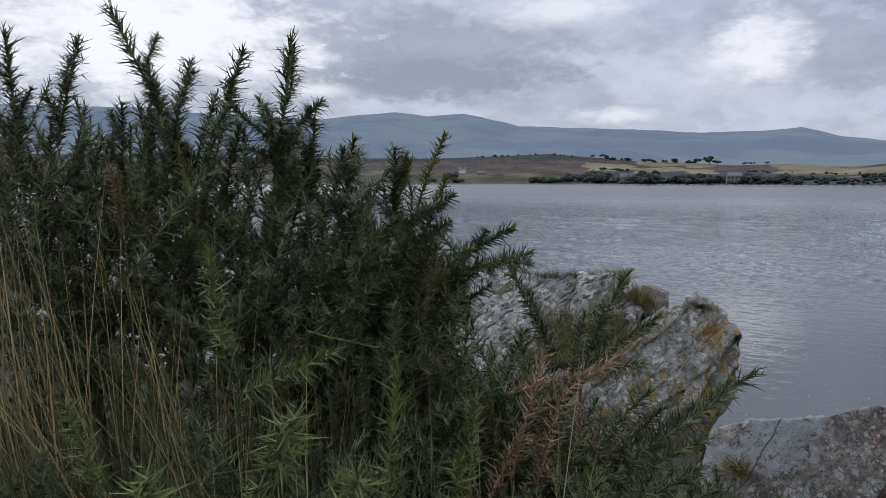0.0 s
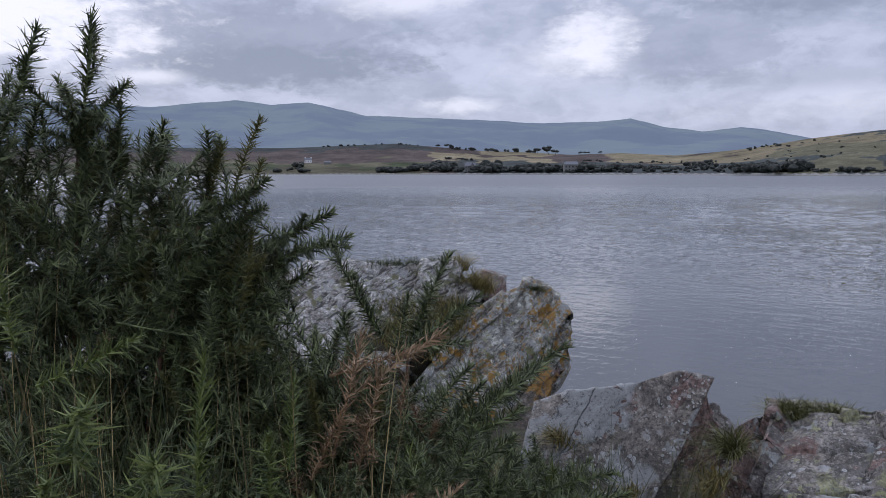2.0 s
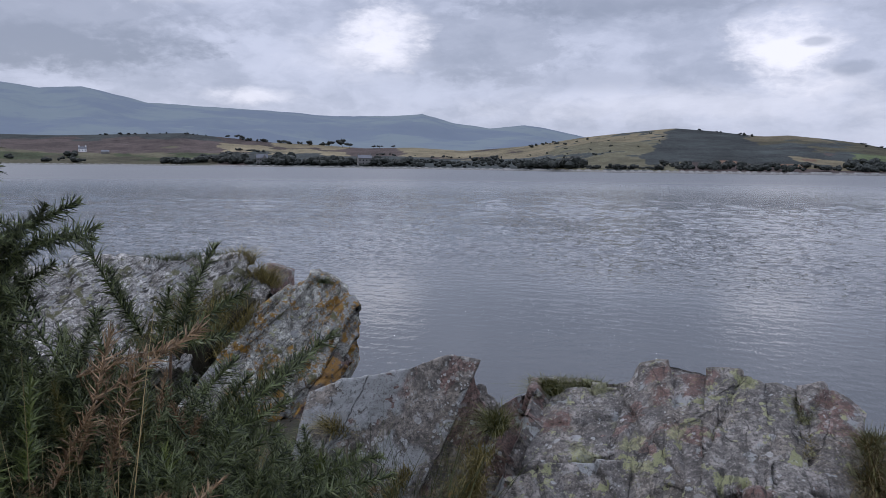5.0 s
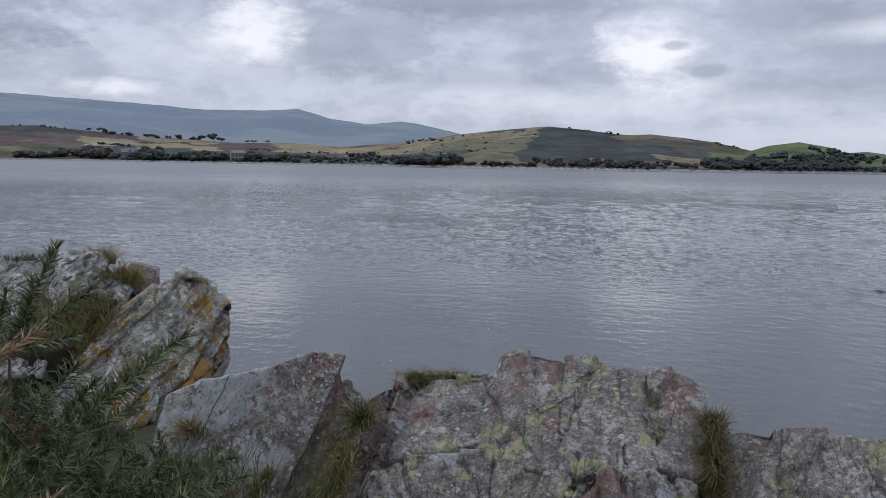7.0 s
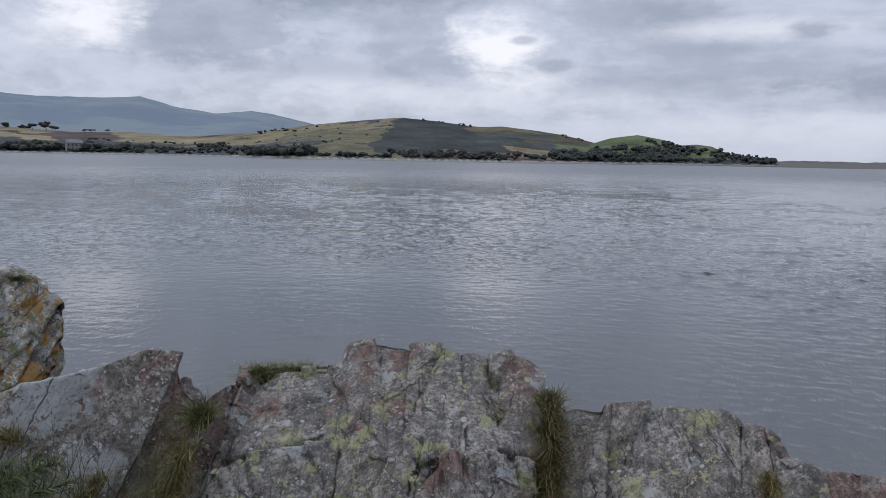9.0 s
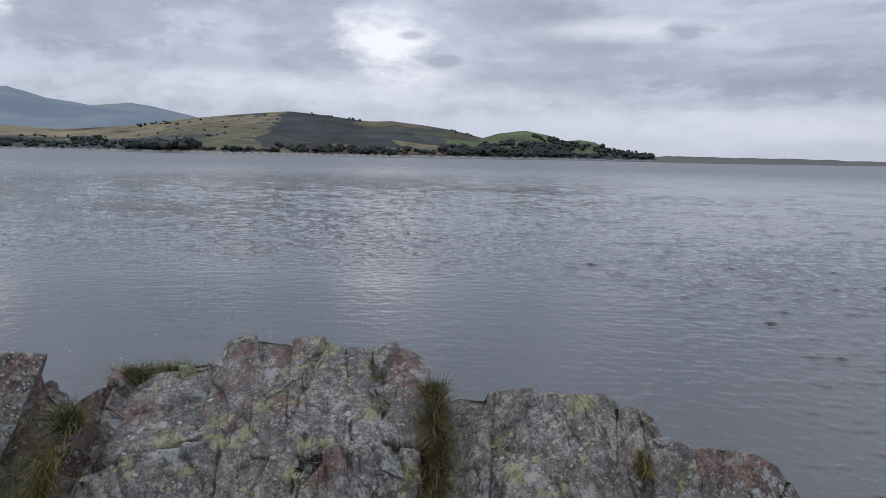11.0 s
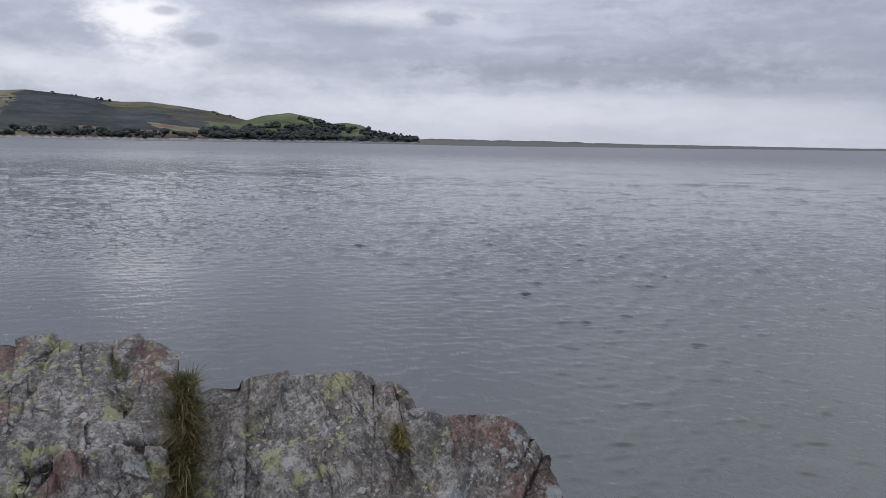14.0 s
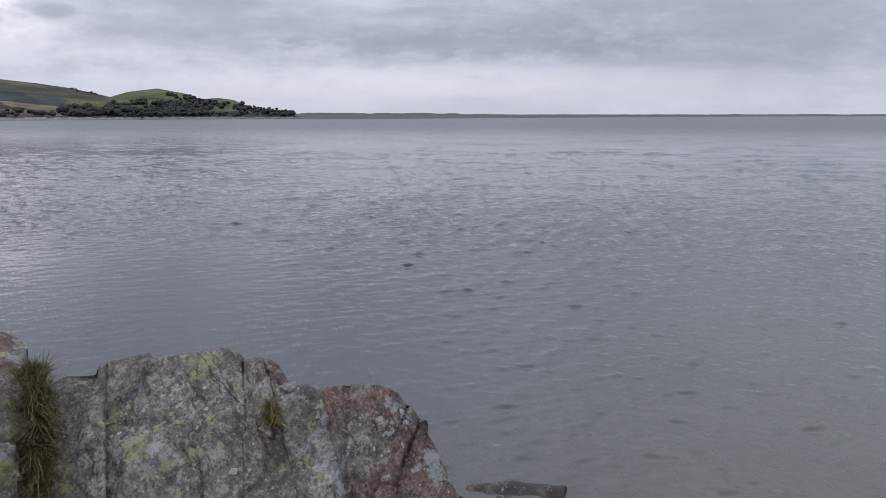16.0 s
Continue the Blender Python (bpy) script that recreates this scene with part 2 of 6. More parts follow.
RUSTS = ((2.20, 1.76, 1.89, 0.075), (2.15, 1.80, 1.84, 0.06), (2.36, 2.42, 2.075, 0.055), (2.42, 2.52, 2.11, 0.06), (2.53, 2.41, 2.11, 0.055), (2.47, 2.36, 2.06, 0.04), (2.83, 1.98, 2.08, 0.065), (2.75, 1.85, 1.99, 0.05), (1.98, 2.62, 1.92, 0.07))
CRUSTS = ((2.235, 2.69, 2.025, 0.05), (1.945, 2.385, 1.864, 0.06), (2.13, 2.33, 1.92, 0.05), (2.256, 2.226, 1.976, 0.04), (2.624, 2.254, 2.109, 0.045), (2.11, 1.88, 1.82, 0.04), (2.05, 2.20, 1.87, 0.05), (2.70, 1.42, 1.87, 0.04), (2.93, 1.20, 2.03, 0.06), (2.63, 1.30, 1.82, 0.035))
ROCK_GREY = rock_material("lichened_grey_rock", (0.252, 0.230, 0.205), 0.07, 0.06, 0.075, 0.0, rusts=RUSTS, crusts=CRUSTS)
ROCK_CREST = rock_material("rust_topped_rock", (0.242, 0.218, 0.196), 0.13, 0.06, 0.06, 0.0, rusts=RUSTS, crusts=CRUSTS)
ROCK_RED = rock_material("rusty_rock", (0.215, 0.186, 0.166), 0.24, 0.10, 0.0, 0.0)
ROCK_SLAB = rock_material("orange_lichened_slab", (0.50, 0.497, 0.43), 0.0, 0.09, 0.06, 0.13, moss=0.03, bed=(0.62, -0.30, -0.72), strata=0.75, thick=7.0)
ROCK_PALE = rock_material("pale_lichened_rock", (0.285, 0.264, 0.238), 0.10, 0.085, 0.02, 0.02, bed=(0.66, -0.2, -0.72), strata=0.6, thick=8.0)
ROCK_TILTED = rock_material("white_spotted_rock", (0.225, 0.196, 0.164), 0.14, 0.20, 0.0, 0.0, bed=(0.66, -0.2, -0.72), strata=0.35, thick=5.0)
ROCK_ORANGE = rock_material("orange_lichened_rock", (0.15, 0.12, 0.09), 0.15, 0.03, 0.0, 0.30, bed=(0.62, -0.30, -0.72), strata=0.6, thick=5.0)
ROCK_LEDGE = rock_material("pale_grey_ledge_rock", (0.56, 0.54, 0.49), 0.0, 0.09, 0.03, 0.0, moss=0.05, bed=(0.5, -0.3, -0.8), strata=1.0, thick=5.0)
ROCK_WET = rock_material("wet_shore_rock", (0.045, 0.043, 0.04), 0.0, 0.0, 0.0, 0.0)


def leaf_material(name, dark, light, scale=18.0, rough=0.55, island=True):
    m, n = material(name)
    p = n.add("ShaderNodeTexCoord").outputs["Object"]
    pick = n.add("ShaderNodeNewGeometry").outputs["Random Per Island"] if island else n.add("ShaderNodeObjectInfo").outputs["Random"]
    blend = n.math("ADD", n.math("MULTIPLY", pick, 0.6), n.math("MULTIPLY", n.noise(p, scale, 3.0), 0.4))
    finish(n, n.mix(n.step(blend, 0.15, 0.85), dark, light), rough, Subsurface_Weight=0.0, Specular_IOR_Level=0.35)
    return m


GORSE = leaf_material("gorse_spines", (0.013, 0.021, 0.008), (0.135, 0.160, 0.062))
GORSE_YOUNG = leaf_material("young_gorse_spines", (0.030, 0.050, 0.010), (0.135, 0.160, 0.040))
GORSE_TIP = leaf_material("yellowish_gorse_spines", (0.05, 0.06, 0.018), (0.15, 0.13, 0.04))
GORSE_DEAD = leaf_material("dead_gorse_spines", (0.09, 0.055, 0.028), (0.31, 0.205, 0.110))
STRAW = leaf_material("dry_grass", (0.09, 0.065, 0.026), (0.40, 0.30, 0.14), 6.0, 0.7)
GRASS = leaf_material("green_grass", (0.016, 0.024, 0.007), (0.070, 0.078, 0.024), 6.0, 0.6)
GRASS_DRY = leaf_material("yellowing_grass", (0.08, 0.07, 0.022), (0.24, 0.19, 0.06), 6.0, 0.7)
GRASS_OLIVE = leaf_material("olive_grass", (0.030, 0.036, 0.010), (0.15, 0.145, 0.042), 6.0, 0.6)
GRASS_BROWN = leaf_material("withered_grass", (0.040, 0.030, 0.012), (0.15, 0.10, 0.038), 6.0, 0.7)
TREE = leaf_material("far_foliage", (0.013, 0.016, 0.014), (0.029, 0.034, 0.026), 0.25, 0.8)

m, n = material("gorse_bark")
p = n.add("ShaderNodeTexCoord").outputs["Object"]
finish(n, n.mix(n.noise(n.scaled(p, (1, 1, 0.2)), 60.0), (0.05, 0.028, 0.016), (0.17, 0.095, 0.055)), 0.9, n.noise(p, 90.0), 0.004)
BARK = m

m, n = material("peaty_soil")
p = n.add("ShaderNodeTexCoord").outputs["Object"]
soil = n.mix(n.noise(p, 14.0, 6.0), (0.018, 0.016, 0.010), (0.06, 0.05, 0.03))
finish(n, n.mix(n.step(n.noise(p, 2.5, 4.0), 0.45, 0.6), soil, (0.045, 0.055, 0.02)), 0.95, n.noise(p, 30.0, 6.0), 0.03)
SOIL = m

m, n = material("estuary_water")
p = n.add("ShaderNodeTexCoord").outputs["Object"]
turn = n.add("ShaderNodeVectorRotate", {"rotation_type": "Z_AXIS"}, Vector=p, Angle=radians(38)).outputs[0]
away = n.vec("LENGTH", n.scaled(p, (1.0, 1.0, 0.0)))
flow = n.add("ShaderNodeSeparateXYZ", Vector=p)
# slack water in the lee of the rocks, the tide rip outside it, long ripples running in to the open side
rip = n.step(n.vec("DISTANCE", n.scaled(p, (1.0, 1.0, 0.0)), (7.0, 10.0, 0.0)), 6.0, 17.0, 0.0, 1.0)
bearing = n.math("DIVIDE", flow.outputs[0], n.math("MAXIMUM", away, 1.0))
rip = n.math("MULTIPLY", rip, n.step(bearing, 0.25, 0.90, 0.55, 1.15))
patch = n.step(n.noise(n.scaled(turn, (1.0, 0.5, 1.0)), 0.09, 3.0, 0.55, 0.6), 0.32, 0.62, 0.40, 1.0)
open_side = n.step(flow.outputs[1], 8.0, 2.0, 0.0, 1.0)
wide_sea = n.step(away, 40.0, 150.0, 1.0, 0.25)
rough_sea = n.math("MULTIPLY", n.math("MULTIPLY", n.math("ADD", n.math("MULTIPLY", rip, n.step(flow.outputs[1], 7.0, -1.0, 1.0, 0.55)), 0.05), patch), wide_sea)


def wave_height(q):
    """Height of the fine ripples on the modelled waves at q."""
    t = n.add("ShaderNodeVectorRotate", {"rotation_type": "Z_AXIS"}, Vector=q, Angle=radians(38)).outputs[0]
    r = n.add("ShaderNodeVectorRotate", {"rotation_type": "Z_AXIS"}, Vector=q, Angle=radians(-24)).outputs[0]
    short = n.noise(n.scaled(t, (1.2, 0.7, 1.0)), 4.6, 2.0, 0.55, 0.5)
    small = n.noise(n.scaled(t, (1.0, 0.6, 1.0)), 10.0, 2.0, 0.5, 0.4)
    lines = n.noise(n.scaled(r, (0.5, 2.2, 1.0)), 2.1, 3.0, 0.55, 0.6)
    ahead = n.math("MULTIPLY", n.math("SUBTRACT", short, 0.5), 0.20)
    leant = n.vec("ADD", q, n.add("ShaderNodeCombineXYZ", X=n.math("MULTIPLY", ahead, 0.81), Y=n.math("MULTIPLY", ahead, 0.59), Z=0.0).outputs[0])
    leant = n.add("ShaderNodeVectorRotate", {"rotation_type": "Z_AXIS"}, Vector=leant, Angle=radians(38)).outputs[0]
    short = n.noise(n.scaled(leant, (1.2, 0.7, 1.0)), 4.6, 2.0, 0.55, 0.5)
    crest = n.math("POWER", n.math("MAXIMUM", n.math("MULTIPLY", n.math("SUBTRACT", short, 0.42), 3.0), 0.0), 1.6)
    tall = n.math("ADD", n.math("MULTIPLY", crest, n.step(away, 10.0, 24.0, 0.022, 0.050)), n.math("MULTIPLY", small, n.step(away, 12.0, 40.0, 0.006, 0.018)))
    calm = n.math("ADD", n.math("MULTIPLY", short, 0.006), n.math("MULTIPLY", small, 0.0025))
    lapping = n.math("MULTIPLY", lines, n.math("MULTIPLY", open_side, n.step(away, 40.0, 12.0, 0.0, 0.022)))
    return n.math("ADD", n.math("ADD", calm, lapping), n.math("MULTIPLY", tall, rough_sea))


STEP = 0.02
h0 = wave_height(p)
hx = wave_height(n.vec("ADD", p, (STEP, 0.0, 0.0)))
hy = wave_height(n.vec("ADD", p, (0.0, STEP, 0.0)))
slope = n.add("ShaderNodeCombineXYZ", X=n.math("DIVIDE", n.math("SUBTRACT", h0, hx), STEP), Y=n.math("DIVIDE", n.math("SUBTRACT", h0, hy), STEP), Z=0.0).outputs[0]
silt = n.mix(n.noise(p, 0.05, 3.0), (0.022, 0.026, 0.028), (0.032, 0.036, 0.035))
shallow = n.math("MULTIPLY", n.step(flow.outputs[1], 4.5, -3.0), n.step(away, 34.0, 5.0))
silt = n.mix(shallow, silt, n.mix(n.noise(p, 0.5, 4.0), (0.050, 0.053, 0.042), (0.080, 0.082, 0.062)))
surface = finish(n, silt, n.math("ADD", 0.025, n.step(away, 35.0, 200.0, 0.0, 0.30)), IOR=1.42)
n.plug(n.vec("NORMALIZE", n.vec("ADD", n.add("ShaderNodeNewGeometry").outputs["Normal"], slope)), surface.inputs["Normal"])
WATER = m


# ---- numpy noise ----
def value_noise(q, seed=0):
    """Smooth noise from -1 to 1 at points q (n, 3)."""
    base = np.floor(q).astype(np.int64)
    f = q - base
    f = f * f * (3 - 2 * f)
    out = np.zeros(len(q))
    for i in range(8):
        o = np.array([i & 1, (i >> 1) & 1, (i >> 2) & 1])
        c = base + o
        h = (c[:, 0] * 374761393 + c[:, 1] * 668265263 + c[:, 2] * 2147483647 + seed * 1274126177) & 0xFFFFFFFF
        h = ((h ^ (h >> 13)) * 1274126177) & 0xFFFFFFFF
        h = (h ^ (h >> 16)) & 0xFFFF
        out += (h / 32767.5 - 1) * np.prod(np.where(o == 1, f, 1 - f), axis=1)
    return out


def fbm(q, octaves=4, seed=0, gain=0.5):
    total, amp = np.zeros(len(q)), 1.0
    for k in range(octaves):
        total += amp * value_noise(q * 2.0 ** k, seed + k * 17)
        amp *= gain
    return total


def mesh_object(name, verts, faces, mat, smooth=True):
    me = bpy.data.meshes.new(name)
    me.from_pydata([tuple(v) for v in verts], [], [tuple(int(i) for i in f) for f in faces])
    for one in mat if isinstance(mat, (list, tuple)) else [mat]:
        me.materials.append(one)
    if smooth:
        me.polygons.foreach_set("use_smooth", [True] * len(me.polygons))
    me.update()
    return new(name, me)


def thing(name, at, label, category, group="", kind=""):
    ob = new(name)
    ob.empty_display_size = 0.1
    ob.location = at
    return tagged(ob, label, category, group, kind)


def under(ob, parent):
    """Makes ob, whose mesh is in world places, a part of its parent."""
    ob.parent = parent
    ob.matrix_parent_inverse = Matrix.Translation(-parent.location) if parent.parent is None else Matrix.Identity(4)
    return ob


# ---- water and ground ----
def smooth01(a):
    a = np.clip(a, 0, 1)
    return a * a * (3 - 2 * a)


def polar_sheet(name, azs, rs, height, mat, centre=(0, 0), wrap=False):
    """A sheet on a polar grid: height(az, r) gives z."""
    A, Rr = np.meshgrid(azs, rs, indexing="ij")
    X, Y = centre[0] + Rr * np.sin(np.radians(A)), centre[1] + Rr * np.cos(np.radians(A))
    Z = height(A, Rr, X, Y)
    na, nr = A.shape
    idx = np.arange(na * nr).reshape(na, nr)
    nxt = np.roll(idx, -1, axis=0) if wrap else idx[1:]
    cur = idx if wrap else idx[:-1]
    faces = np.stack([cur[:, :-1], cur[:, 1:], nxt[:, 1:], nxt[:, :-1]], -1).reshape(-1, 4)[:, ::-1]
    verts = np.stack([X, Y, Z], -1).reshape(-1, 3)
    ob = mesh_object(name, verts, faces, mat)
    return ob, A.reshape(-1), Rr.reshape(-1), verts


def rip_strength(X, Y, Rr):
    """How steep the waves are: slack below the rocks, steep in the tide rip, gentler on the open side and far out."""
    q = np.stack([X, Y, np.zeros_like(X)], -1).reshape(-1, 3)
    wander = fbm(q * 0.12, 3, 61).reshape(X.shape) * 2.5
    out = smooth01((np.hypot((X - 7.0) * 0.85, Y - 10.0) + wander - 3.5) / 12.0)
    gusts = (0.85 + 0.55 * fbm(q * 0.09, 3, 64) + 0.35 * fbm(q * 0.5, 2, 65)).clip(0.25, 1.4).reshape(X.shape)
    band = np.exp(-((np.hypot(X, Y) - 24.0) / 13.0) ** 2) * smooth01((X - 6.0) / 10.0) * smooth01((Y + 4.0) / 8.0)
    burst = np.clip(fbm(q * 2.4, 3, 66) - 0.05, 0, None).reshape(X.shape) * np.interp(Rr, [11, 20], [0.15, 1.0])
    shore = smooth01((7.0 - Y) / 7.0) * np.interp(Rr, [20, 45], [1.0, 0.0])
    return (0.022 + 0.055 * shore + (0.065 + 0.13 * burst) * out * gusts + (0.045 + 0.16 * burst) * band * gusts * out) * np.interp(Rr, [60, 300], [1.0, 0.7])


def water_waves(A, Rr, X, Y, spacing):
    """Displacement of the surface: many short sine waves, crests drawn together, each left out where the mesh is too coarse."""
    steep = rip_strength(X, Y, Rr)
    gap = Rr * spacing
    rw = np.random.default_rng(404)
    dx, dy, dz = np.zeros_like(X), np.zeros_like(X), np.zeros_like(X)
    q = np.stack([X, Y, np.zeros_like(X)], -1).reshape(-1, 3)
    bend = [0.9 * fbm(q * f, 2, 80 + i).reshape(X.shape) for i, f in enumerate((0.25, 0.6, 1.1))]
    lengths = np.concatenate([np.geomspace(0.12, 1.5, 60), np.geomspace(1.7, 5.0, 10)]) * rw.uniform(0.94, 1.06, 70)
    for i, size in enumerate(lengths):
        heading = radians(234 + rw.normal(0, 34))
        k, phase = 2 * math.pi / size, rw.uniform(0, 6.28)
        fit = np.clip(size / (2.0 * gap) - 1, 0, 1)
        share = np.interp(size, [0.12, 0.2, 0.4, 0.7, 1.5], [0.26, 0.30, 0.22, 0.08, 0.03]) if size < 1.6 else np.interp(Rr, [25, 60, 120], [0.03, 0.10, 0.07])
        slope = steep * share * fit
        arg = k * (X * math.sin(heading) + Y * math.cos(heading)) + phase + bend[i % 3] * 1.6
        c, sn = np.cos(arg), np.sin(arg)
        dz += slope / k * c
        dx -= slope / k * sn * math.sin(heading) * 0.8
        dy -= slope / k * sn * math.cos(heading) * 0.8
    # the crests lean towards the shore, steep in front and long behind
    lean = np.interp(Rr, [25, 60], [1.6, 0.0])
    dx, dy = dx + lean * dz * math.sin(radians(234)), dy + lean * dz * math.cos(radians(234))
    return X + dx, Y + dy, dz - 0.03 * np.clip((Rr - 600) / 4000, 0, 1)


def outer_sheet(A, Rr, X, Y, spacing):
    """The outer sheet, sunk a little where the modelled waves lie over it."""
    sunk = smooth01((A + 33.0) / 3.0) * smooth01((110.5 - A) / 3.0) * smooth01((Rr - 5.0) / 2.5) * smooth01((432.0 - Rr) / 30.0)
    return X, Y, -0.02 - 0.28 * sunk - 0.03 * np.clip((Rr - 600) / 4000, 0, 1)


def water_sheets():
    """Estuary water as one mesh: fine waves before the bank, coarser ones further out, a plain sheet beyond."""
    near_r = np.geomspace(4.6, 62, 580)
    mid_r = np.concatenate([near_r[-1] - 1.5 + np.cumsum(np.linspace(0.35, 3.1, 205)), [440.0]])
    far_az = np.concatenate([np.arange(-180, -36, 4.0), np.arange(-36, 116, 1.0), np.arange(116, 180, 4.0)])
    far_r = np.concatenate([[0.5, 2.5, 4.4, 5.0, 6.2, 7.5], np.geomspace(9, 400, 14), [412, 422, 432], np.geomspace(450, 4800, 30)])
    verts, faces, k = [], [], 0
    for azs, rs, shape, spacing, wrap in ((np.arange(-33, 111, 0.255), near_r, water_waves, 0.0045, False), (np.arange(-33, 111, 0.42), mid_r, water_waves, 0.0080, False), (far_az, far_r, outer_sheet, 0.0, True)):
        A, Rr = np.meshgrid(azs, rs, indexing="ij")
        X, Y = Rr * np.sin(np.radians(A)), Rr * np.cos(np.radians(A))
        idx = np.arange(A.size).reshape(A.shape) + k
        cur, nxt = (idx, np.roll(idx, -1, axis=0)) if wrap else (idx[:-1], idx[1:])
        faces.append(np.stack([cur[:, :-1], cur[:, 1:], nxt[:, 1:], nxt[:, :-1]], -1).reshape(-1, 4)[:, ::-1])
        verts.append(np.stack(shape(A, Rr, X, Y, spacing), -1).reshape(-1, 3))
        k += A.size
    v, f = np.concatenate(verts), np.concatenate(faces)
    me = bpy.data.meshes.new("water")
    me.vertices.add(len(v)), me.loops.add(f.size), me.polygons.add(len(f))
    me.vertices.foreach_set("co", v.ravel())
    me.loops.foreach_set("vertex_index", f.ravel().astype(np.int32))
    me.polygons.foreach_set("loop_start", np.arange(0, f.size, 4, dtype=np.int32))
    me.update(calc_edges=True)
    me.polygons.foreach_set("use_smooth", np.ones(len(f), bool))
    me.materials.append(WATER)
    return new("water", me)


water = water_sheets()
tagged(water, "rippled grey estuary water under an overcast sky", "water", kind="structure")

# how far the bank reaches in each direction before it falls to the water
EDGE_AZ = [-180, -120, -60, -20, 0, 10, 17, 22, 27, 40, 60, 80, 95, 120, 150, 180]
EDGE_R = [40, 30, 18, 12, 10.2, 9.4, 8.6, 6.0, 3.0, 3.0, 2.8, 2.4, 1.6, 1.6, 6, 40]


def bank_height(A, Rr, X, Y):
    edge = np.interp(A, EDGE_AZ, EDGE_R)
    q = np.stack([X, Y, np.zeros_like(X)], -1).reshape(-1, 3)
    bumps = (0.10 * fbm(q * 0.7, 4, 21) + 0.03 * fbm(q * 4.0, 3, 22)).reshape(X.shape)
    top = np.interp(Rr, [0, 1.2, 2.2, 3.2, 5, 7, 12, 40], [1.42, 1.5, 1.6, 1.35, 0.75, 0.2, 0.3, 2.5])
    fall = smooth01((Rr - edge) / 1.5)
    return (top + bumps) * (1 - fall) + (-2.5 + bumps) * fall


ground, *_ = polar_sheet("ground", np.arange(-180, 180, 2.0), np.concatenate([[0.02], np.linspace(0.3, 14, 90), np.geomspace(15, 4900, 30)]), bank_height, SOIL, wrap=True)
tagged(ground, "dark peaty bank with moss and short grass falling to the water", "ground", kind="structure")

# ---- the far shore ----
SHORE_AZ = [-70, 0, 8, 14, 20, 28, 37, 49, 58, 64, 67.2]
SHORE_R = [1000, 930, 880, 800, 690, 570, 450, 420, 480, 520, 540]
RIDGE_AZ = [-70, -30, -10, 0, 4.7, 7.5, 11, 13.7, 16.3, 20, 23.4, 27, 29.6, 32, 35.2, 37.6, 40.4, 41.6, 44, 46, 47.2, 48.7, 51, 53, 55.2, 56.3, 58.1, 60, 60.8, 62, 63, 64.1, 65.3, 66.2, 67.0, 67.3]
RIDGE_EL = [1.9, 1.8, 1.7, 1.69, 1.89, 2.0, 1.71, 1.46, 1.37, 1.15, 1.24, 1.04, 1.24, 1.47, 2.01, 2.29, 2.57, 2.66, 2.46, 2.21, 2.1, 2.16, 1.91, 1.62, 1.10, 1.44, 1.68, 1.33, 0.98, 1.08, 0.95, 0.45, 0.35, 0.2, -0.1, -0.3]
RIDGE_D = np.interp(np.array(RIDGE_AZ), [-70, 10, 30, 41, 50, 56, 67.3], [420, 380, 330, 360, 330, 170, 60])


def ridge_at(a):
    d = np.interp(a, SHORE_AZ, SHORE_R) + np.interp(a, RIDGE_AZ, RIDGE_D)
    return d, 3.0 + d * np.tan(np.radians(np.interp(a, RIDGE_AZ, RIDGE_EL)))


def far_height(A, Rr, X, Y):
    s0 = np.interp(A, SHORE_AZ, SHORE_R)
    rd, rh = ridge_at(A)
    t = (Rr - s0) / (rd - s0)
    bell = np.where(t < 1, np.clip(t, 0, 1) ** 1.15, 1 - 0.5 * smooth01((t - 1) / 1.5))
    q = np.stack([X, Y, np.zeros_like(X)], -1).reshape(-1, 3)
    roll = fbm(q / 90.0, 3, 5).reshape(X.shape)
    z = 1.2 + (rh - 1.2) * bell + roll * 2.2 * np.clip(t, 0, 1) * np.clip((0.95 - t) * 4, 0, 1)
    return np.where(t < 0, -1.2, np.where(t < 0.012, 0.5, z))


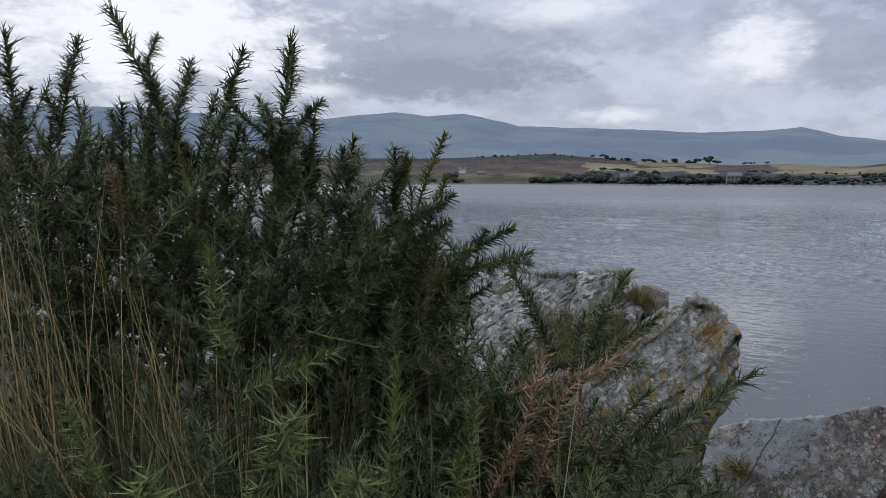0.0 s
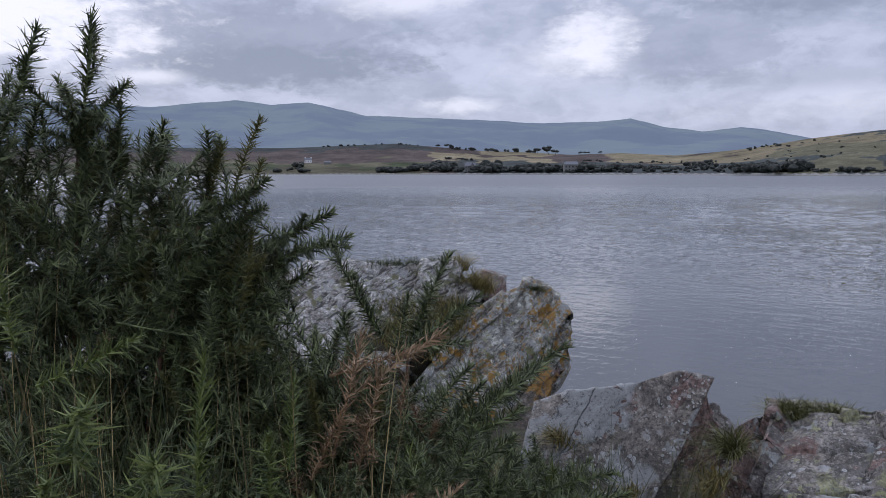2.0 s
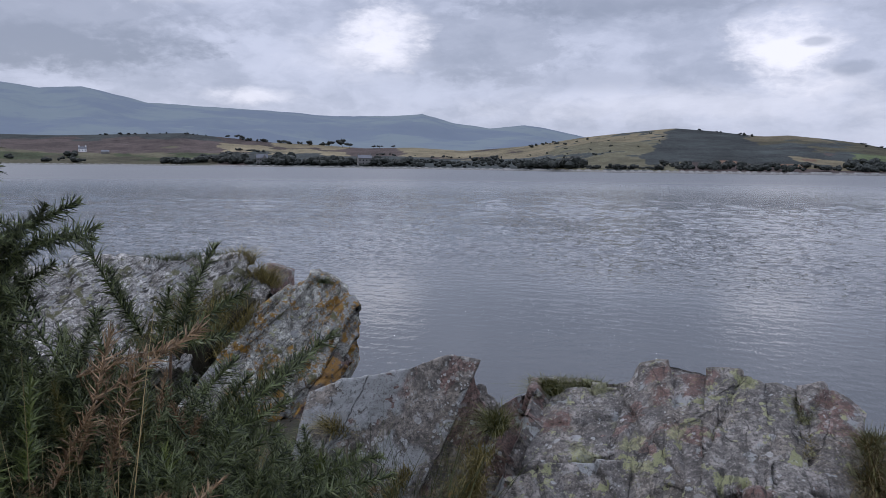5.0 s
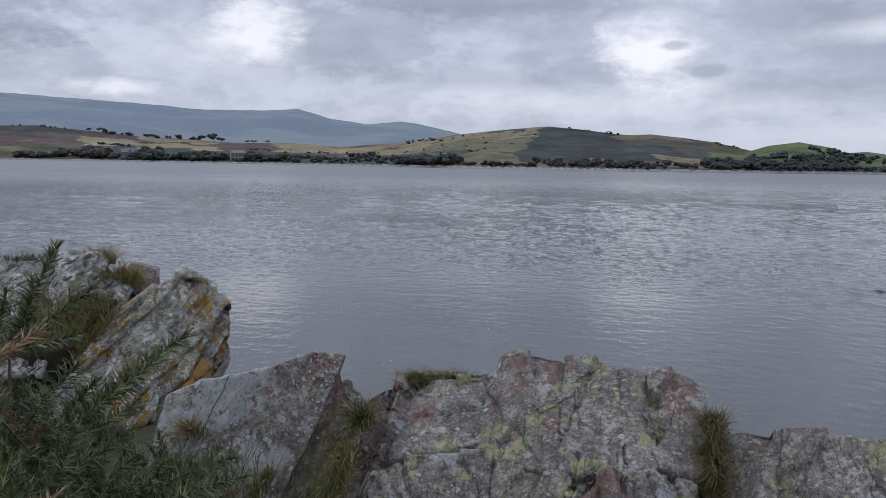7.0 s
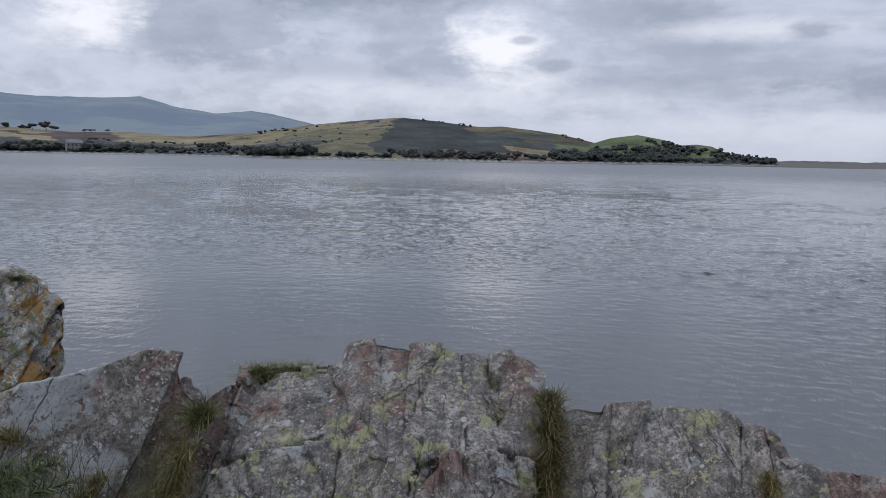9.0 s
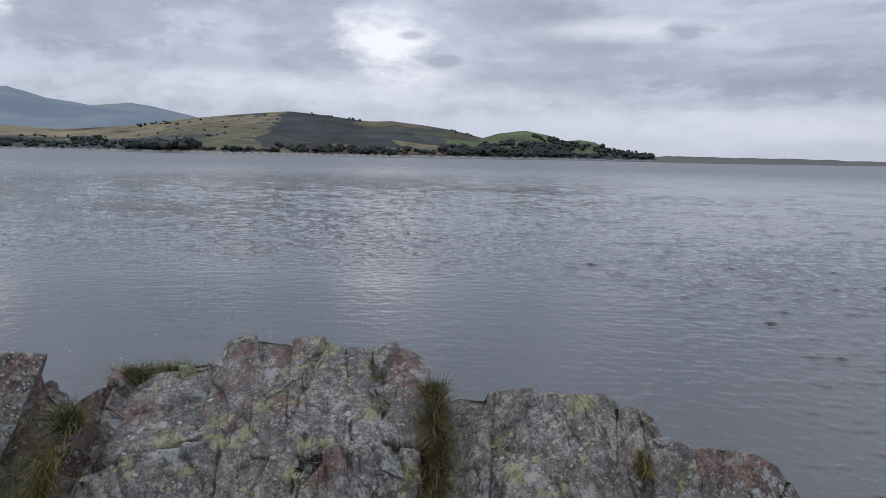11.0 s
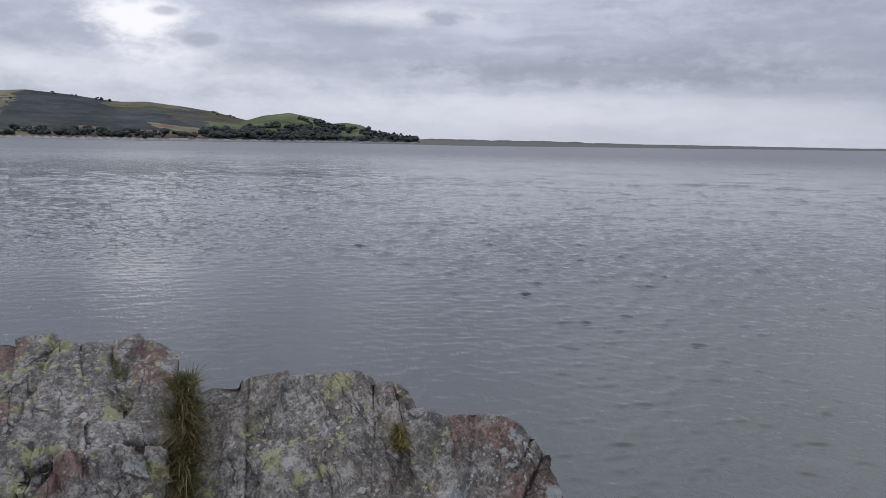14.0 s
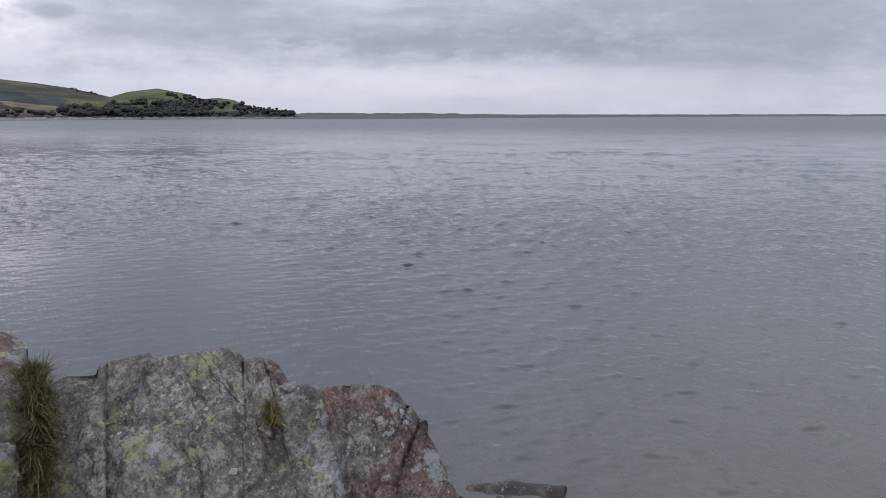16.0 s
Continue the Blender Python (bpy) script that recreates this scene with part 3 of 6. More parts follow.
def shade(verts_az, verts_t, q):
    """Land cover of the far shore: pasture, straw fields, bracken and heath."""
    a = verts_az + 0.9 * fbm(q / 60.0, 3, 31)
    t = verts_t + 0.10 * fbm(q / 45.0, 3, 32)
    n1, n2 = fbm(q / 35.0, 4, 33), fbm(q / 9.0, 3, 34)
    heath, straw, green, dark, olive = (np.array(c) for c in ((0.075, 0.058, 0.052), (0.20, 0.17, 0.105), (0.088, 0.110, 0.052), (0.038, 0.044, 0.042), (0.12, 0.112, 0.07)))
    col = np.tile(heath, (len(a), 1))

    def lay(where, tint):
        col[where] = tint

    lay((a < 10) & (t < 0.42), green * 0.6)
    lay((a < 10) & (t < 0.42) & (n1 > 0.05), olive * 0.8)
    lay((a < 10) & (t < 0.22), olive * 0.6)
    lay((a < 10) & (t > 0.86), dark)
    lay((a > 9.5) & (a < 18.5) & (t > 0.5), straw)
    lay((a > 9.5) & (a < 18.5) & (t > 0.78), heath * 0.8)
    lay((a > 12) & (a < 24) & (t <= 0.5), dark * 1.2)
    lay((a > 13) & (a < 20) & (t > 0.86), straw * 0.9)
    lay((a > 18.5) & (a < 33) & (t > 0.55), heath)
    lay((a > 22.5) & (a < 27) & (t > 0.5), straw * 0.9)
    lay((a > 22) & (a < 33) & (t <= 0.45), dark * 1.3)
    lay((a > 27) & (a < 34) & (t > 0.4) & (n1 > -0.5), straw * 0.8)
    lay((a > 33) & (a < 41.5), olive)
    lay((a > 33) & (a < 41.5) & (t > 0.7), straw * 0.85)
    lay((a > 33) & (a < 41.5) & (n1 + 0.6 * n2 > 0.75), dark)
    lay((a > 40.8 - 2.2 * (1 - t)) & (a < 47.5 + 6 * (1 - t)) & (t > 0.16), dark)
    lay((a > 47) & (a < 56) & (t > 0.55), olive * 0.6)
    lay((a > 47) & (a < 56) & (t > 0.3) & (n1 > 0.1), dark * 1.2)
    lay((a > 46.5) & (a < 51) & (t > 0.86), straw * 0.6)
    lay((a > 48.5) & (a < 56) & (t > 0.12) & (t < 0.22), straw * 0.8)
    lay((a > 44) & (a < 50) & (t > 0.14) & (t < 0.20), np.array((0.16, 0.10, 0.065)))
    lay((a > 52) & (a < 55.5) & (t > 0.22) & (t < 0.6) & (n1 > -0.3), green * 0.9)
    lay((a > 54.8), green)
    lay((a > 54.8) & (t < 0.36), dark)
    lay((a > 60.4) & (a < 61.6), dark)
    lay((a > 64.3), dark)
    return col * (1 + 0.26 * n1 + 0.24 * n2)[:, None].clip(0.45, 1.7)


def tint_mesh(ob, col):
    attr = ob.data.color_attributes.new("cover", "FLOAT_COLOR", "POINT")
    attr.data.foreach_set("color", np.concatenate([np.clip(col, 0, 1), np.ones((len(col), 1))], 1).astype(np.float32).ravel())


m, n = material("far_land_cover")
p = n.add("ShaderNodeTexCoord").outputs["Object"]
cover = n.add("ShaderNodeVertexColor")
cover.layer_name = "cover"
finish(n, n.mix(n.step(n.noise(p, 0.35, 4.0, 0.7), 0.35, 0.65, 0.0, 0.55), cover.outputs[0], n.mix(1.0, cover.outputs[0], (0.5, 0.5, 0.5), "MULTIPLY")), 1.0, n.noise(p, 0.5, 5.0), 1.2, Specular_IOR_Level=0.1)
FAR_LAND = m

T_STEPS = np.concatenate([[-0.05, -0.005, 0.006, 0.012], np.linspace(0.02, 1.0, 70), np.linspace(1.05, 2.6, 12)])


def far_sheet(name, azs):
    A = np.repeat(azs[:, None], len(T_STEPS), 1)
    s0 = np.interp(A, SHORE_AZ, SHORE_R)
    rd, _ = ridge_at(A)
    Rr = s0 + (rd - s0) * T_STEPS[None, :]
    X, Y = Rr * np.sin(np.radians(A)), Rr * np.cos(np.radians(A))
    Z = far_height(A, Rr, X, Y)
    idx = np.arange(A.size).reshape(A.shape)
    faces = np.stack([idx[:-1, :-1], idx[:-1, 1:], idx[1:, 1:], idx[1:, :-1]], -1).reshape(-1, 4)[:, ::-1]
    verts = np.stack([X, Y, Z], -1).reshape(-1, 3)
    ob = mesh_object(name, verts, faces, FAR_LAND)
    T = np.repeat(T_STEPS[None, :], len(azs), 0).reshape(-1)
    col = shade(A.reshape(-1), T, verts * np.array([1, 1, 0.0]))
    beach = (T > 0) & (T < 0.0125)
    col[beach] = (0.24, 0.235, 0.22)
    tint_mesh(ob, col)
    return ob


far_land = far_sheet("ground_far_shore", np.concatenate([np.arange(-66, -30, 0.6), np.arange(-30, 67.31, 0.14)]))
tagged(far_land, "far shore of straw fields, bracken and dark heath hills", "hills", kind="structure")

# a low sandy spit closes the estuary
m, n = material("spit_marsh")
p = n.add("ShaderNodeTexCoord").outputs["Object"]
finish(n, n.mix(n.noise(p, 0.03, 4.0), (0.035, 0.038, 0.034), (0.075, 0.072, 0.056)), 1.0, n.noise(p, 0.3), 0.5)
SPIT = m


def spit_height(A, Rr, X, Y):
    s0 = np.interp(A, [66, 72, 86, 99, 125], [470, 450, 640, 1000, 1500])
    q = np.stack([X, Y, np.zeros_like(X)], -1).reshape(-1, 3)
    bumps = np.abs(fbm(q / 60.0, 4, 44)).reshape(X.shape)
    wide = np.interp(A, [66, 76, 82, 125], [1.0, 1.4, 0.35, 0.3])
    dune = (1.2 + 2.8 * bumps * wide) * smooth01((Rr - 1350) / 150)
    flat = 0.5 * smooth01((Rr - s0) / 20) - 0.4
    return np.where(Rr < s0, -0.6, flat + dune)


spit, *_ = polar_sheet("ground_spit", np.arange(63, 126, 0.2), np.concatenate([np.linspace(430, 1300, 40), np.linspace(1330, 1900, 30)]), spit_height, SPIT)
tagged(spit, "low dark spit of marsh and dunes on the horizon", "spit", kind="structure")

# ---- the mountain ridge behind ----
MOUNT_AZ = [-70, -30, -21.7, -13.9, -8.9, -5.7, -3.4, -1, 1.5, 3.5, 5.5, 8.6, 14.5, 17.8, 21.5, 24, 26.1, 28.8, 31.2, 32.8, 35.2, 40]
MOUNT_EL = [4.2, 4.8, 4.9, 4.55, 4.37, 4.72, 4.93, 4.66, 4.86, 4.39, 3.98, 3.84, 3.6, 3.38, 3.41, 3.62, 3.0, 2.66, 2.87, 2.67, 2.12, 0.8]


def mount_height(A, Rr, X, Y):
    top = 3 + 3200 * np.tan(np.radians(np.interp(A, MOUNT_AZ, MOUNT_EL)))
    t = np.clip((Rr - 1500) / 1700, 0, 1)
    q = np.stack([X, Y, np.zeros_like(X)], -1).reshape(-1, 3)
    folds = fbm(q / 420.0, 5, 51).reshape(X.shape)
    z = 12 + (top - 12) * t ** 1.25 + folds * 26 * np.sin(t * math.pi)
    z = z + fbm(q / 60.0, 3, 52).reshape(X.shape) * 2.0
    return np.where(Rr > 3205, z - (Rr - 3205) * 0.4, z)


m, n = material("haze_tinted_mountain")
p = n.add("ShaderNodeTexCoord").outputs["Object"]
# moorland tones with the blue of distant haze mixed into the base colour
hazed_moor = n.mix(n.step(n.noise(p, 0.004, 5.0, 0.6), 0.42, 0.6), (0.095, 0.115, 0.13), (0.12, 0.145, 0.14))
hazed_moor = n.mix(n.step(n.noise(n.scaled(p, (1, 1, 3)), 0.016, 4.0, 0.6), 0.55, 0.7, 0.0, 0.4), hazed_moor, (0.08, 0.098, 0.125))
hazy = finish(n, hazed_moor, 1.0, None, Specular_IOR_Level=0.0, Emission_Strength=1.0)
# faint even blue emission imitates haze over the ridge; no lamp there
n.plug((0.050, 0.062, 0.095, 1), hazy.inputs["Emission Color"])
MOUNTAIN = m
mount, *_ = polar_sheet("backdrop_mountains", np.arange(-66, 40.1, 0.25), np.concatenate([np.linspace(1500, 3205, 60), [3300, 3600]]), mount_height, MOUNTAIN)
tagged(mount, "hazy blue-grey mountain ridge far behind the shore", "mountains", kind="structure")


# ---- far trees and houses ----
def lobe_shape():
    """A small round of 80 triangles, the base of every lobe of a far crown."""
    bm = bmesh.new()
    bmesh.ops.create_icosphere(bm, subdivisions=2, radius=1.0)
    bm.verts.ensure_lookup_table()
    v, f = np.array([q.co[:] for q in bm.verts]), np.array([[q.index for q in p.verts] for p in bm.faces])
    bm.free()
    return v, f


LOBE_V, LOBE_F = lobe_shape()


def crown_tris(centre, size, count, rng, leaf):
    """One far crown: a few uneven lobes with ragged leaf clumps standing out of them, as triangles."""
    out = []
    for _ in range(3):
        at = rng.normal(0, 0.20, 3) * np.array([1.3, 1.3, 0.6])
        shape = LOBE_V * rng.uniform(0.72, 1.12, (len(LOBE_V), 1)) * rng.uniform(0.24, 0.40)
        out.append(((shape + at) * np.array(size) + np.array(centre))[LOBE_F])
    hull = np.concatenate(out).reshape(-1, 3)
    base = hull[rng.integers(0, len(hull), count)]
    u, v = rng.normal(0, leaf, (count, 3)), rng.normal(0, leaf, (count, 3))
    out.append(np.stack([base - u, base + u, base + v + np.array([0, 0, leaf * 0.6])], 1))
    return np.concatenate(out)


def tris_object(name, tris, mat):
    q = np.concatenate(tris).reshape(-1, 3)
    me = bpy.data.meshes.new(name)
    me.vertices.add(len(q)), me.loops.add(len(q)), me.polygons.add(len(q) // 3)
    me.vertices.foreach_set("co", q.ravel())
    me.loops.foreach_set("vertex_index", np.arange(len(q), dtype=np.int32))
    me.polygons.foreach_set("loop_start", np.arange(0, len(q), 3, dtype=np.int32))
    me.update(calc_edges=True)
    me.materials.append(mat)
    return new(name, me)


def land_at(a, t):
    s0 = float(np.interp(a, SHORE_AZ, SHORE_R))
    rd, _ = ridge_at(np.array([a]))
    r = s0 + (float(rd[0]) - s0) * t
    x, y = r * math.sin(radians(a)), r * math.cos(radians(a))
    z = float(far_height(np.array([[a]]), np.array([[r]]), np.array([[x]]), np.array([[y]]))[0, 0])
    return x, y, z


rng = np.random.default_rng(5)
# az from, az to, depth from, depth to, how many, height from, height to
WOODS = [
    (-3, 1.3, 0.05, 0.30, 8, 5, 8), (0.2, 1.6, 0.05, 0.1, 4, 5, 7), (6.0, 9.0, 0.03, 0.10, 18, 5, 8), (8.6, 11.4, 0.04, 0.16, 28, 6, 10), (10.2, 11.8, 0.12, 0.30, 12, 7, 10), (13.4, 19.0, 0.03, 0.12, 46, 5, 8), (13.8, 15.2, 0.05, 0.16, 10, 7, 9), (18.8, 19.5, 0.06, 0.12, 5, 6, 9), (20.2, 20.9, 0.05, 0.09, 6, 3, 6), (19.5, 20.4, 0.02, 0.06, 8, 2, 3), (12.2, 13.6, 0.02, 0.05, 10, 2, 3.5), (13.3, 13.9, 0.06, 0.1, 4, 6, 8), (11.8, 12.4, 0.05, 0.1, 5, 5, 8), (20.4, 24.0, 0.03, 0.20, 36, 3, 5), (24.0, 33.5, 0.02, 0.24, 80, 2, 4), (27.5, 29.5, 0.3, 0.5, 14, 2, 4), (31.7, 35.0, 0.02, 0.08, 36, 4.5, 7), (31.6, 33.6, 0.85, 0.98, 12, 1.5, 3), (35, 41, 0.02, 0.06, 40, 1.5, 3), (41, 49, 0.02, 0.10, 70, 2, 4), (49, 54, 0.03, 0.14, 36, 2, 3.5), (52.2, 56, 0.05, 0.3, 46, 3, 5), (54.8, 61, 0.03, 0.50, 200, 2, 4.2), (60, 66.9, 0.04, 0.75, 120, 1.6, 3.4), (58.8, 61.2, 0.6, 0.9, 16, 2, 3.5), (63.6, 66.6, 0.6, 0.95, 30, 1.2, 2.2), (42.8, 47, 0.95, 1.0, 12, 1.2, 2.2), (34, 41, 0.35, 0.9, 18, 1.0, 2.2), (11.5, 17.5, 0.96, 1.0, 24, 3, 5), (2.5, 9.2, 0.97, 1.0, 16, 2, 3.5), (11, 13, 0.5, 0.56, 10, 2, 4), (20, 33, 0.5, 0.56, 24, 1.2, 2.4), (53, 55, 0.9, 1.0, 10, 1, 2), (14.0, 15.0, 0.04, 0.12, 8, 9, 12), (16.6, 17.4, 0.05, 0.12, 6, 8, 11), (11.0, 12.2, 0.05, 0.12, 6, 8, 11), (21.0, 23.5, 0.05, 0.15, 10, 5, 8),
]
for a0, a1, t0, t1, count, h0, h1 in WOODS:
    crowns = []
    for _ in range(count):
        x, y, z = land_at(rng.uniform(a0, a1), rng.uniform(t0, t1))
        h = h0 + (h1 - h0) * rng.uniform(0, 1.15) ** 1.6
        crowns.append(crown_tris((x, y, z + h * 0.42), (h * rng.uniform(1.1, 1.7), h * 1.2, h * 1.05), 70, rng, h * 0.045))
    wood = tris_object("woodland", crowns, TREE)
    tagged(wood, "dark bushy woodland and hedges on the far shore", "woodland", kind="stuff")


def far_tree(a, t, h, lean):
    x, y, z = land_at(a, t)
    tree = thing("tree", (x, y, z), "lone windswept tree on the far hillside", "tree", "lone far trees")
    bm = bmesh.new()
    rings = []
    for k in range(5):
        f = k / 4
        r = h * 0.045 * (1 - 0.7 * f)
        rings.append([bm.verts.new((x + lean * h * f * f + r * math.cos(i * 1.257), y + r * math.sin(i * 1.257), z - 0.4 + h * 0.7 * f)) for i in range(5)])
    for lo, hi in zip(rings, rings[1:]):
        for i in range(5):
            bm.faces.new((lo[i], lo[(i + 1) % 5], hi[(i + 1) % 5], hi[i]))
    me = bpy.data.meshes.new("trunk")
    bm.to_mesh(me), bm.free()
    me.materials.append(BARK)
    under(new("trunk", me), tree)
    under(tris_object("crown", [crown_tris((x + lean * h * 0.6, y, z + h * 0.66), (h * 1.25, h, h * 0.6), 140, rng, h * 0.05)], TREE), tree)


for a, t, h, lean in ((16.1, 0.93, 8, 0.1), (17.6, 0.95, 8, 0.1), (18.4, 0.95, 11, -0.35), (18.9, 0.94, 8, -0.3), (11.4, 0.97, 7, 0.05), (20.6, 0.97, 5, 0), (21.0, 0.97, 5, 0.1), (10.6, 0.97, 6, 0), (22.0, 0.97, 4, 0)):
    far_tree(a, t, h, lean)

m, n = material("whitewashed_wall")
p = n.add("ShaderNodeTexCoord").outputs["Object"]
finish(n, n.mix(n.noise(p, 0.8), (0.72, 0.72, 0.70), (0.82, 0.82, 0.80)), 0.8)
WHITEWASH = m
m, n = material("pale_stone_wall")
p = n.add("ShaderNodeTexCoord").outputs["Object"]
finish(n, n.mix(n.noise(p, 1.2, 5.0), (0.11, 0.108, 0.10), (0.21, 0.205, 0.19)), 0.9, n.noise(p, 3.0), 0.05)
STONE = m
m, n = material("slate_roof")
p = n.add("ShaderNodeTexCoord").outputs["Object"]
finish(n, n.mix(n.noise(p, 1.0, 4.0), (0.07, 0.075, 0.085), (0.14, 0.145, 0.16)), 0.7)
SLATE = m
m, n = material("dark_window_glass")
finish(n, (0.02, 0.022, 0.026), 0.15)
GLASS = m


def box_part(name, lo, hi, mat, parent, m4):
    bm = bmesh.new()
    bmesh.ops.create_cube(bm, size=1, matrix=Matrix.Translation([(a + b) / 2 for a, b in zip(lo, hi)]) @ Matrix.Diagonal([b - a for a, b in zip(lo, hi)] + [1]))
    me = bpy.data.meshes.new(name)
    bm.transform(m4)
    bm.to_mesh(me), bm.free()
    me.materials.append(mat)
    return under(new(name, me), parent)


def roof_part(length, depth, base, rise, parent, m4, name="roof"):
    bm = bmesh.new()
    o = 0.35
    prof = [(-depth / 2 - o, base - 0.15), (0, base + rise), (depth / 2 + o, base - 0.15), (depth / 2 + o, base - 0.4), (0, base + rise - 0.25), (-depth / 2 - o, base - 0.4)]
    ends = [[bm.verts.new((x, y, z)) for y, z in prof] for x in (-length / 2 - 0.2, length / 2 + 0.2)]
    for i in range(6):
        j = (i + 1) % 6
        bm.faces.new((ends[0][i], ends[0][j], ends[1][j], ends[1][i]))
    bm.faces.new((ends[0][0], ends[0][5], ends[0][4], ends[0][1])), bm.faces.new((ends[0][1], ends[0][4], ends[0][3], ends[0][2]))
    bm.faces.new((ends[1][1], ends[1][4], ends[1][5], ends[1][0])), bm.faces.new((ends[1][2], ends[1][3], ends[1][4], ends[1][1]))
    bm.transform(m4)
    me = bpy.data.meshes.new(name)
    bm.to_mesh(me), bm.free()
    me.materials.append(SLATE)
    return under(new(name, me), parent)


def gable_wall(name, length, depth, base, rise, mat, parent, m4):
    bm = bmesh.new()
    prof = [(-depth / 2, -1.0), (depth / 2, -1.0), (depth / 2, base), (0, base + rise - 0.3), (-depth / 2, base)]
    ends = [[bm.verts.new((x, y, z)) for y, z in prof] for x in (-length / 2, length / 2)]
    for i in range(5):
        j = (i + 1) % 5
        bm.faces.new((ends[0][i], ends[0][j], ends[1][j], ends[1][i]))
    bm.faces.new(ends[0][::-1]), bm.faces.new(ends[1])
    bm.transform(m4)
    me = bpy.data.meshes.new(name)
    bm.to_mesh(me), bm.free()
    me.materials.append(mat)
    return under(new(name, me), parent)


def house(name, a, t, length, depth, eaves, rise, mat, label, windows, storeys, turn=0.0, wing=False, chimneys=2):
    x, y, z = land_at(a, t)
    h = thing(name, (x, y, z), label, "house", "far houses")
    m4 = Matrix.Translation((x, y, z)) @ Matrix.Rotation(-radians(a) + radians(turn), 4, "Z")
    wall = gable_wall("wall", length, depth, eaves, rise, mat, h, m4)
    roof = roof_part(length, depth, eaves, rise, h, m4)
    for k in range(chimneys):
        cx = (-1 if k == 0 else 1) * (length / 2 - 0.7)
        c = box_part("chimney", (cx - 0.45, -0.4, eaves + rise * 0.6), (cx + 0.45, 0.4, eaves + rise + 1.2), mat, h, m4)
    for s in range(storeys):
        for k in range(windows):
            wx = -length / 2 + length * (k + 0.5) / windows
            box_part("window", (wx - 0.5, -depth / 2 - 0.06, 0.9 + s * 2.7), (wx + 0.5, -depth / 2 + 0.1, 2.2 + s * 2.7), GLASS, h, m4)
    if wing:
        m5 = m4 @ Matrix.Translation((length * 0.22, -depth * 0.45, 0)) @ Matrix.Rotation(radians(90), 4, "Z")
        gable_wall("wing_wall", depth * 0.9, length * 0.3, eaves, rise * 0.9, mat, h, m5)
        roof_part(depth * 0.9, length * 0.3, eaves, rise * 0.9, h, m5, "wing_roof")
    return h


house("cottage", 1.4, 0.40, 9, 6, 3.6, 2.6, WHITEWASH, "small whitewashed cottage with a slate roof on the far slope", 3, 1)
house("barn", 2.75, 0.33, 9, 6, 2.4, 1.8, STONE, "low grey stone barn below the far cottage", 0, 1, chimneys=0)
house("manor", 12.85, 0.075, 11, 8, 6.2, 3.6, STONE, "pale stone house with gables and chimneys among trees", 4, 2, wing=True)
house("farmhouse", 19.95, 0.085, 12, 8, 6.4, 2.6, STONE, "square grey stone house by the far shore", 4, 2, turn=8)


# ---- rocks ----
def poly_at(points, f):
    pts = np.array(points, float)
    seg = np.linalg.norm(np.diff(pts, axis=0), axis=1)
    s = np.concatenate([[0], np.cumsum(seg)]) / seg.sum()
    return np.stack([np.interp(f, s, pts[:, k]) for k in range(3)], -1)


